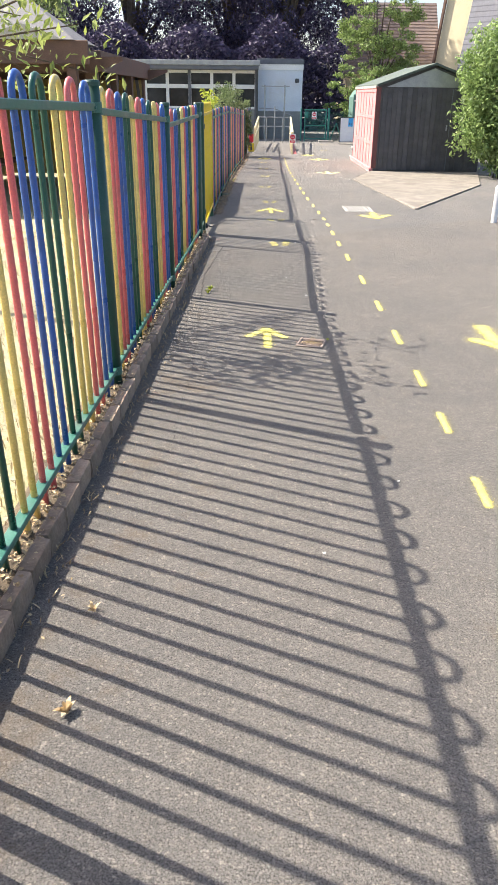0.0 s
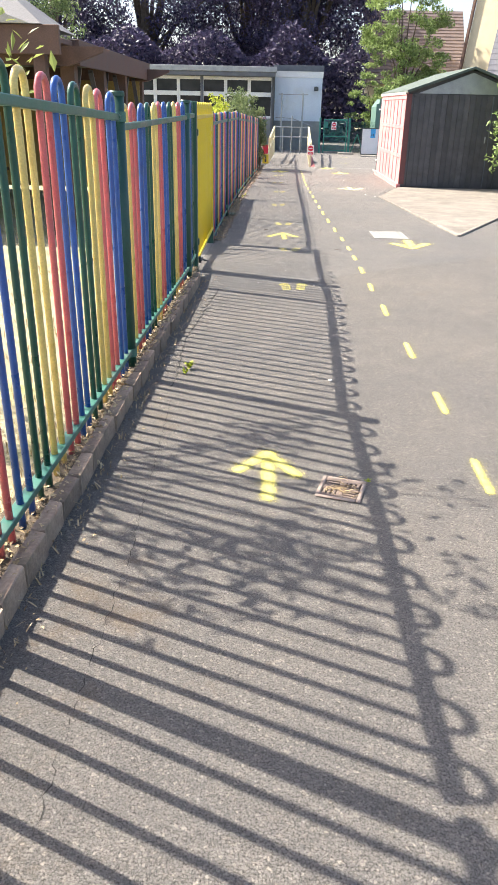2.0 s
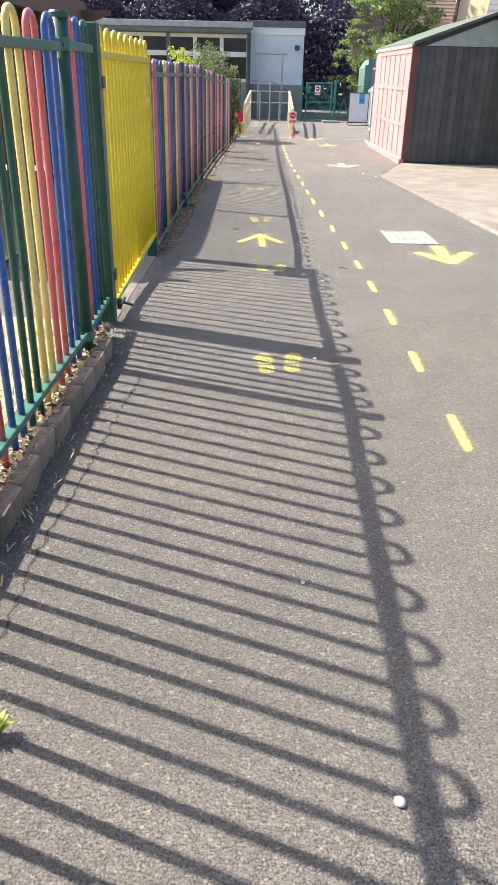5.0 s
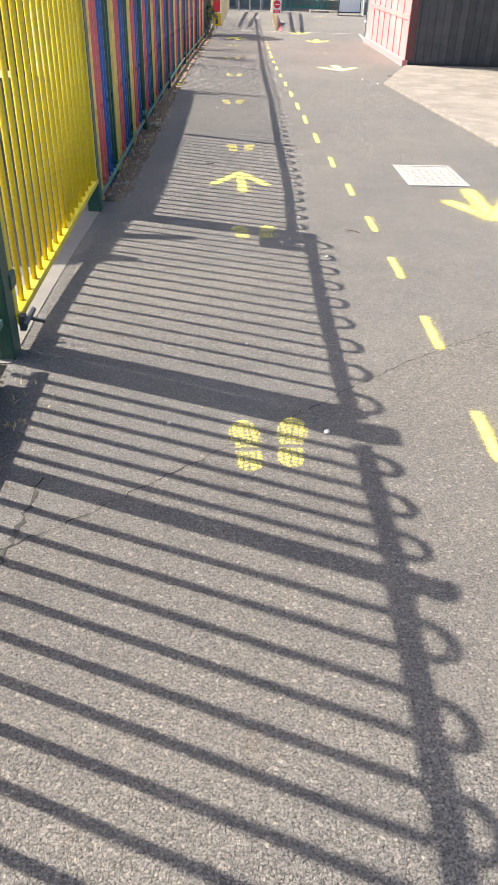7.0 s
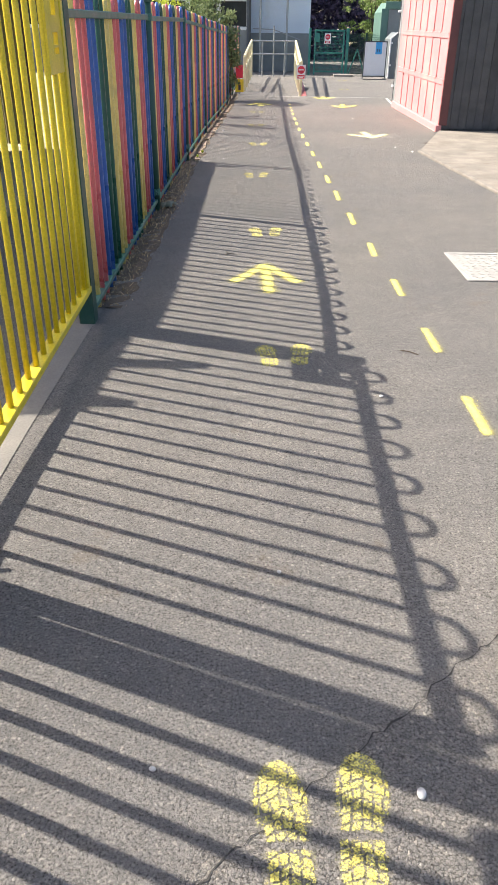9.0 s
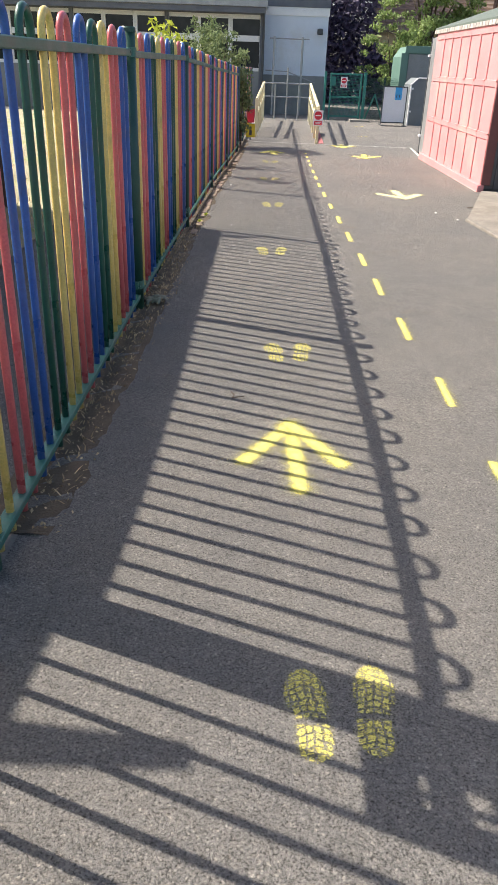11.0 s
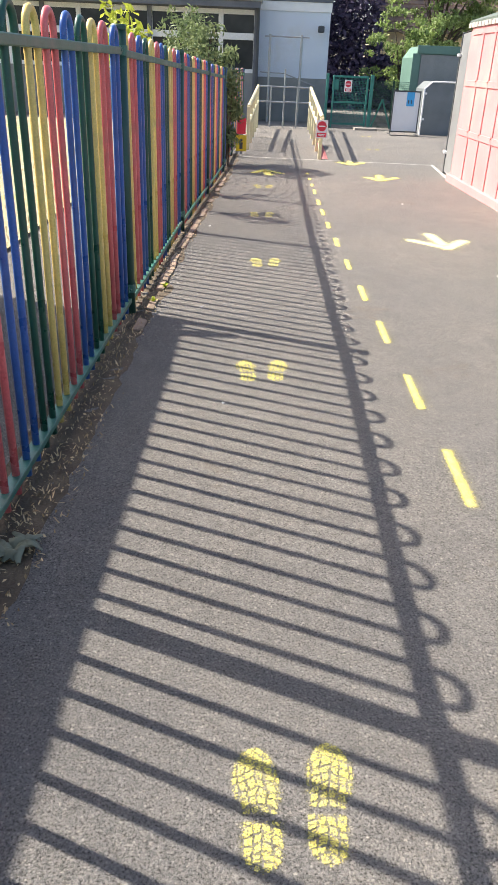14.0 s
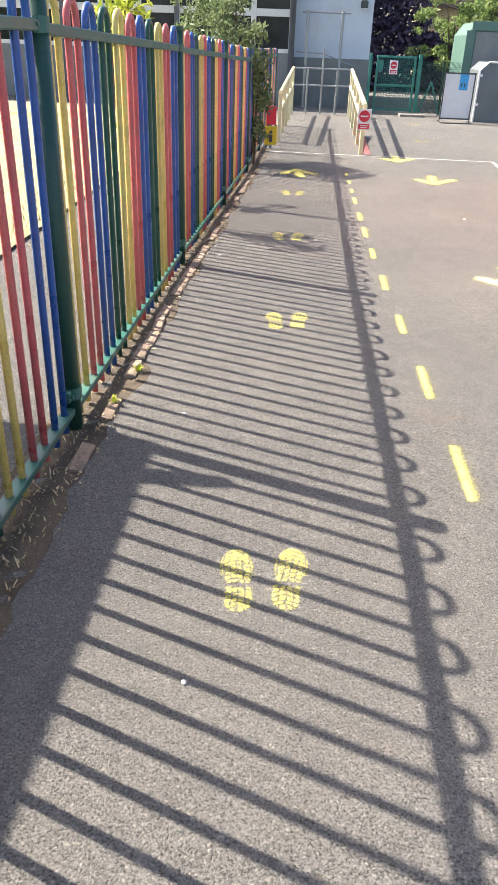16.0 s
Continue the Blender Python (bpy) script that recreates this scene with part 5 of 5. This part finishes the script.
part("pictogram", box(-0.028, -0.004, 0.09, 0.028, -0.002, 0.2), DARK_STEEL, th, "dark figure symbol")


def mesh_gate():
    y = 35.0
    g = gz(y)
    th = thing("mesh_gate", "closed teal steel gate with wire mesh infill", "gate", pose(0, y, g))
    for x0, x1, h in ((2.1, 2.17, 1.34), (2.28, 2.33, 1.3), (3.2, 3.25, 1.3), (3.3, 3.39, 1.34)):
        part("post", box(x0, -0.035, -0.05, x1, 0.035, h, 0.006), TEAL, th)
    for z in (0.08, 0.62, 1.25):
        part("rail", box(2.33, -0.02, z, 3.2, 0.02, z + 0.05, 0.004), TEAL, th)
    part("latch_plate", box(2.33, -0.025, 0.95, 2.45, 0.025, 1.2, 0.004), TEAL, th)
    bm = bmesh.new()
    for k in range(1, 22):
        x = 2.33 + 0.87 * k / 22
        add_box(bm, x - 0.003, -0.003, 0.1, x + 0.003, 0.003, 1.25)
    for k in range(1, 28):
        z = 0.1 + 1.15 * k / 28
        add_box(bm, 2.33, 0.003, z - 0.003, 3.2, 0.008, z + 0.003)
    part("wire_mesh", bm, TEAL, th, "welded teal wire mesh")
    no_entry(2.7, y - 0.04, g + 0.9, 0.2, 0.3)
    th = thing("mesh_fence", "teal wire mesh fence beside the gate", "fence", pose(0, 35.3, g))
    bm = bmesh.new()
    for k in range(40):
        add_box(bm, 3.42 + 0.03 * k, 0, 0.02, 3.426 + 0.03 * k, 0.006, 1.2)
    for k in range(24):
        add_box(bm, 3.42, 0.006, 0.04 + 0.05 * k, 4.6, 0.011, 0.046 + 0.05 * k)
    part("wire_mesh", bm, POST_GREEN, th)
    part("post", box(3.97, 0.02, -0.05, 4.02, 0.07, 1.22), POST_GREEN, th)
    bm = bmesh.new()
    add_tube(bm, [(3.45, -0.02, 0.0), (3.72, -0.02, 0.75)], 0.03, 4)
    add_tube(bm, [(4.0, -0.02, 0.0), (3.72, -0.02, 0.75)], 0.03, 4)
    part("brace", bm, TEAL, th)


mesh_gate()
tagged(part("gate_step", box(2.9, 34.3, gz(34) - 0.05, 3.5, 34.9, gz(34) + 0.06, 0.01), CONCRETE), "low pale concrete step before the gate", "step", kind="structure")


def whiteboard():
    th = thing("whiteboard", "white display board in a black frame on feet", "display board", pose(4.0, 33.2, gz(33)))
    part("panel", box(-0.32, 0, 0.1, 0.32, 0.012, 1.0), SIGN_WHITE, th)
    for a in ((-0.345, 0.07, -0.32, 1.03), (0.32, 0.07, 0.345, 1.03), (-0.32, 0.07, 0.32, 0.1), (-0.32, 1.0, 0.32, 1.03)):
        part("frame_bar", box(a[0], -0.012, a[1], a[2], 0.02, a[3], 0.003), DARK_STEEL, th)
    for x in (-0.34, 0.34):
        bm = bmesh.new()
        add_tube(bm, [(x, -0.3, 0.015), (x, 0.0, 0.02), (x, 0.0, 0.1)], 0.014, 6)
        add_tube(bm, [(x, 0.3, 0.015), (x, 0.0, 0.021)], 0.014, 6)
        part("foot", bm, DARK_STEEL, th)
    bm = bmesh.new()
    add_tube(bm, [(-0.34, -0.3, 0.015), (0.34, -0.3, 0.015)], 0.013, 6)
    part("foot_bar", bm, DARK_STEEL, th)
    part("notice", box(0.0, -0.006, 0.68, 0.19, -0.001, 1.0), SIGN_BLUE, th, "blue paper notice with two dark marks")
    for x in (0.05, 0.12):
        part("mark", box(x - 0.012, -0.009, 0.74, x + 0.012, -0.007, 0.82), DARK_STEEL, th, "dark mark")


whiteboard()


def storage_box():
    th = thing("storage_bin", "large grey storage bin with white edge trim", "storage bin", pose(4.5, 33.6, gz(33.6)))
    bm = bmesh.new()
    prof = [(0, 0), (3.2, 0), (3.2, 1.25), (0.18, 1.25), (0.0, 1.08)]
    a = [bm.verts.new((x, 0, z)) for x, z in prof]
    b = [bm.verts.new((x, 1.1, z)) for x, z in prof]
    bm.faces.new(a)
    bm.faces.new(b[::-1])
    for k in range(5):
        bm.faces.new((a[k], b[k], b[(k + 1) % 5], a[(k + 1) % 5]))
    bmesh.ops.recalc_face_normals(bm, faces=bm.faces)
    part("body", bm, GREY_BOX, th)
    bm = bmesh.new()
    add_tube(bm, [(0, -0.01, 0.0), (0, -0.01, 1.08), (0.18, -0.01, 1.25), (3.2, -0.01, 1.25)], 0.022, 6)
    part("edge_trim", bm, SIGN_WHITE, th, "white edge trim")
    for z in (0.35, 0.95):
        part("hinge", box(-0.005, -0.03, z, 0.07, -0.002, z + 0.05, 0.004), SIGN_WHITE, th)


storage_box()


def green_shed():
    th = thing("green_shed", "pale green painted shed with a darker front", "shed", pose(4.42, 35.3, gz(35)))
    bm = bmesh.new()
    prof = [(0, 0), (2.2, 0), (2.2, 1.8), (2.0, 2.08), (0.2, 2.08), (0, 1.8)]
    a = [bm.verts.new((x, 0, z)) for x, z in prof]
    b = [bm.verts.new((x, 1.6, z)) for x, z in prof]
    bm.faces.new(a)
    bm.faces.new(b[::-1])
    for k in range(6):
        bm.faces.new((a[k], b[k], b[(k + 1) % 6], a[(k + 1) % 6]))
    bmesh.ops.recalc_face_normals(bm, faces=bm.faces)
    part("body", bm, GREEN_SHED, th)
    part("door_panel", box(0.22, -0.02, 0.05, 2.0, -0.002, 1.88), GREY_WALL, th, "dark green-grey door panel")
    part("header", box(0.1, -0.05, 1.9, 2.1, -0.002, 2.1, 0.005), GREEN_SHED, th)
    part("corner_board", box(-0.01, -0.03, 0.0, 0.2, -0.002, 1.9, 0.004), GREEN_SHED, th)


green_shed()
# steel sheet and bolts at the end of the pink shed
th = thing("steel_door", "open grey galvanised steel door leaf beside the pink shed", "door", pose(3.16, 24.5, gz(24.6), 0, 0, -6))
part("leaf", box(0, 0, 0.03, 0.03, 0.85, 1.95, 0.003), STEEL, th)
part("edge", box(-0.012, 0.8, 0.0, 0.042, 0.86, 1.97, 0.004), DARK_STEEL, th)
for z in (0.3, 1.65):
    part("bolt", box(-0.05, 0.7, z, -0.002, 0.84, z + 0.04, 0.006), SIGN_WHITE, th)
th = thing("roof_pipe", "downpipe and cable on the classroom corner", "downpipe", pose(0.2, 36.3, gz(36)))
bm = bmesh.new()
add_tube(bm, [(0, 0, 0), (0, 0, 2.9), (-0.1, -0.25, 3.1)], 0.04, 8)
part("pipe", bm, DARK_STEEL, th)

# far hedge closing the view
scatter_leaves("far_hedge", 90000, lambda r: ((lambda x: (x, 46 + r.uniform(0, 2.5), gz(46) + ((5.0 + 1.6 * noise.noise(Vector((x * 0.45, 0, 0)))) if x < 5.2 else 2.0) * r.random()))(r.uniform(-24, 24))), 0.26, LEAF_DARK, "dark dense hedge along the far boundary", "hedge", 1.0, 31)
scatter_leaves("far_hedge", 9000, lambda r: (-15.5 + r.uniform(-0.6, 0.6), r.uniform(-8, 46), 3.2 * r.random()), 0.36, LEAF_HEDGE, "green hedge along the far side of the lawn", "hedge", 1.0, 32)
scatter_leaves("far_hedge", 9000, lambda r: (17 + r.uniform(-0.6, 0.6), r.uniform(-8, 46), 3.0 * r.random()), 0.36, LEAF_HEDGE, "green hedge along the far side of the playground", "hedge", 1.0, 33)
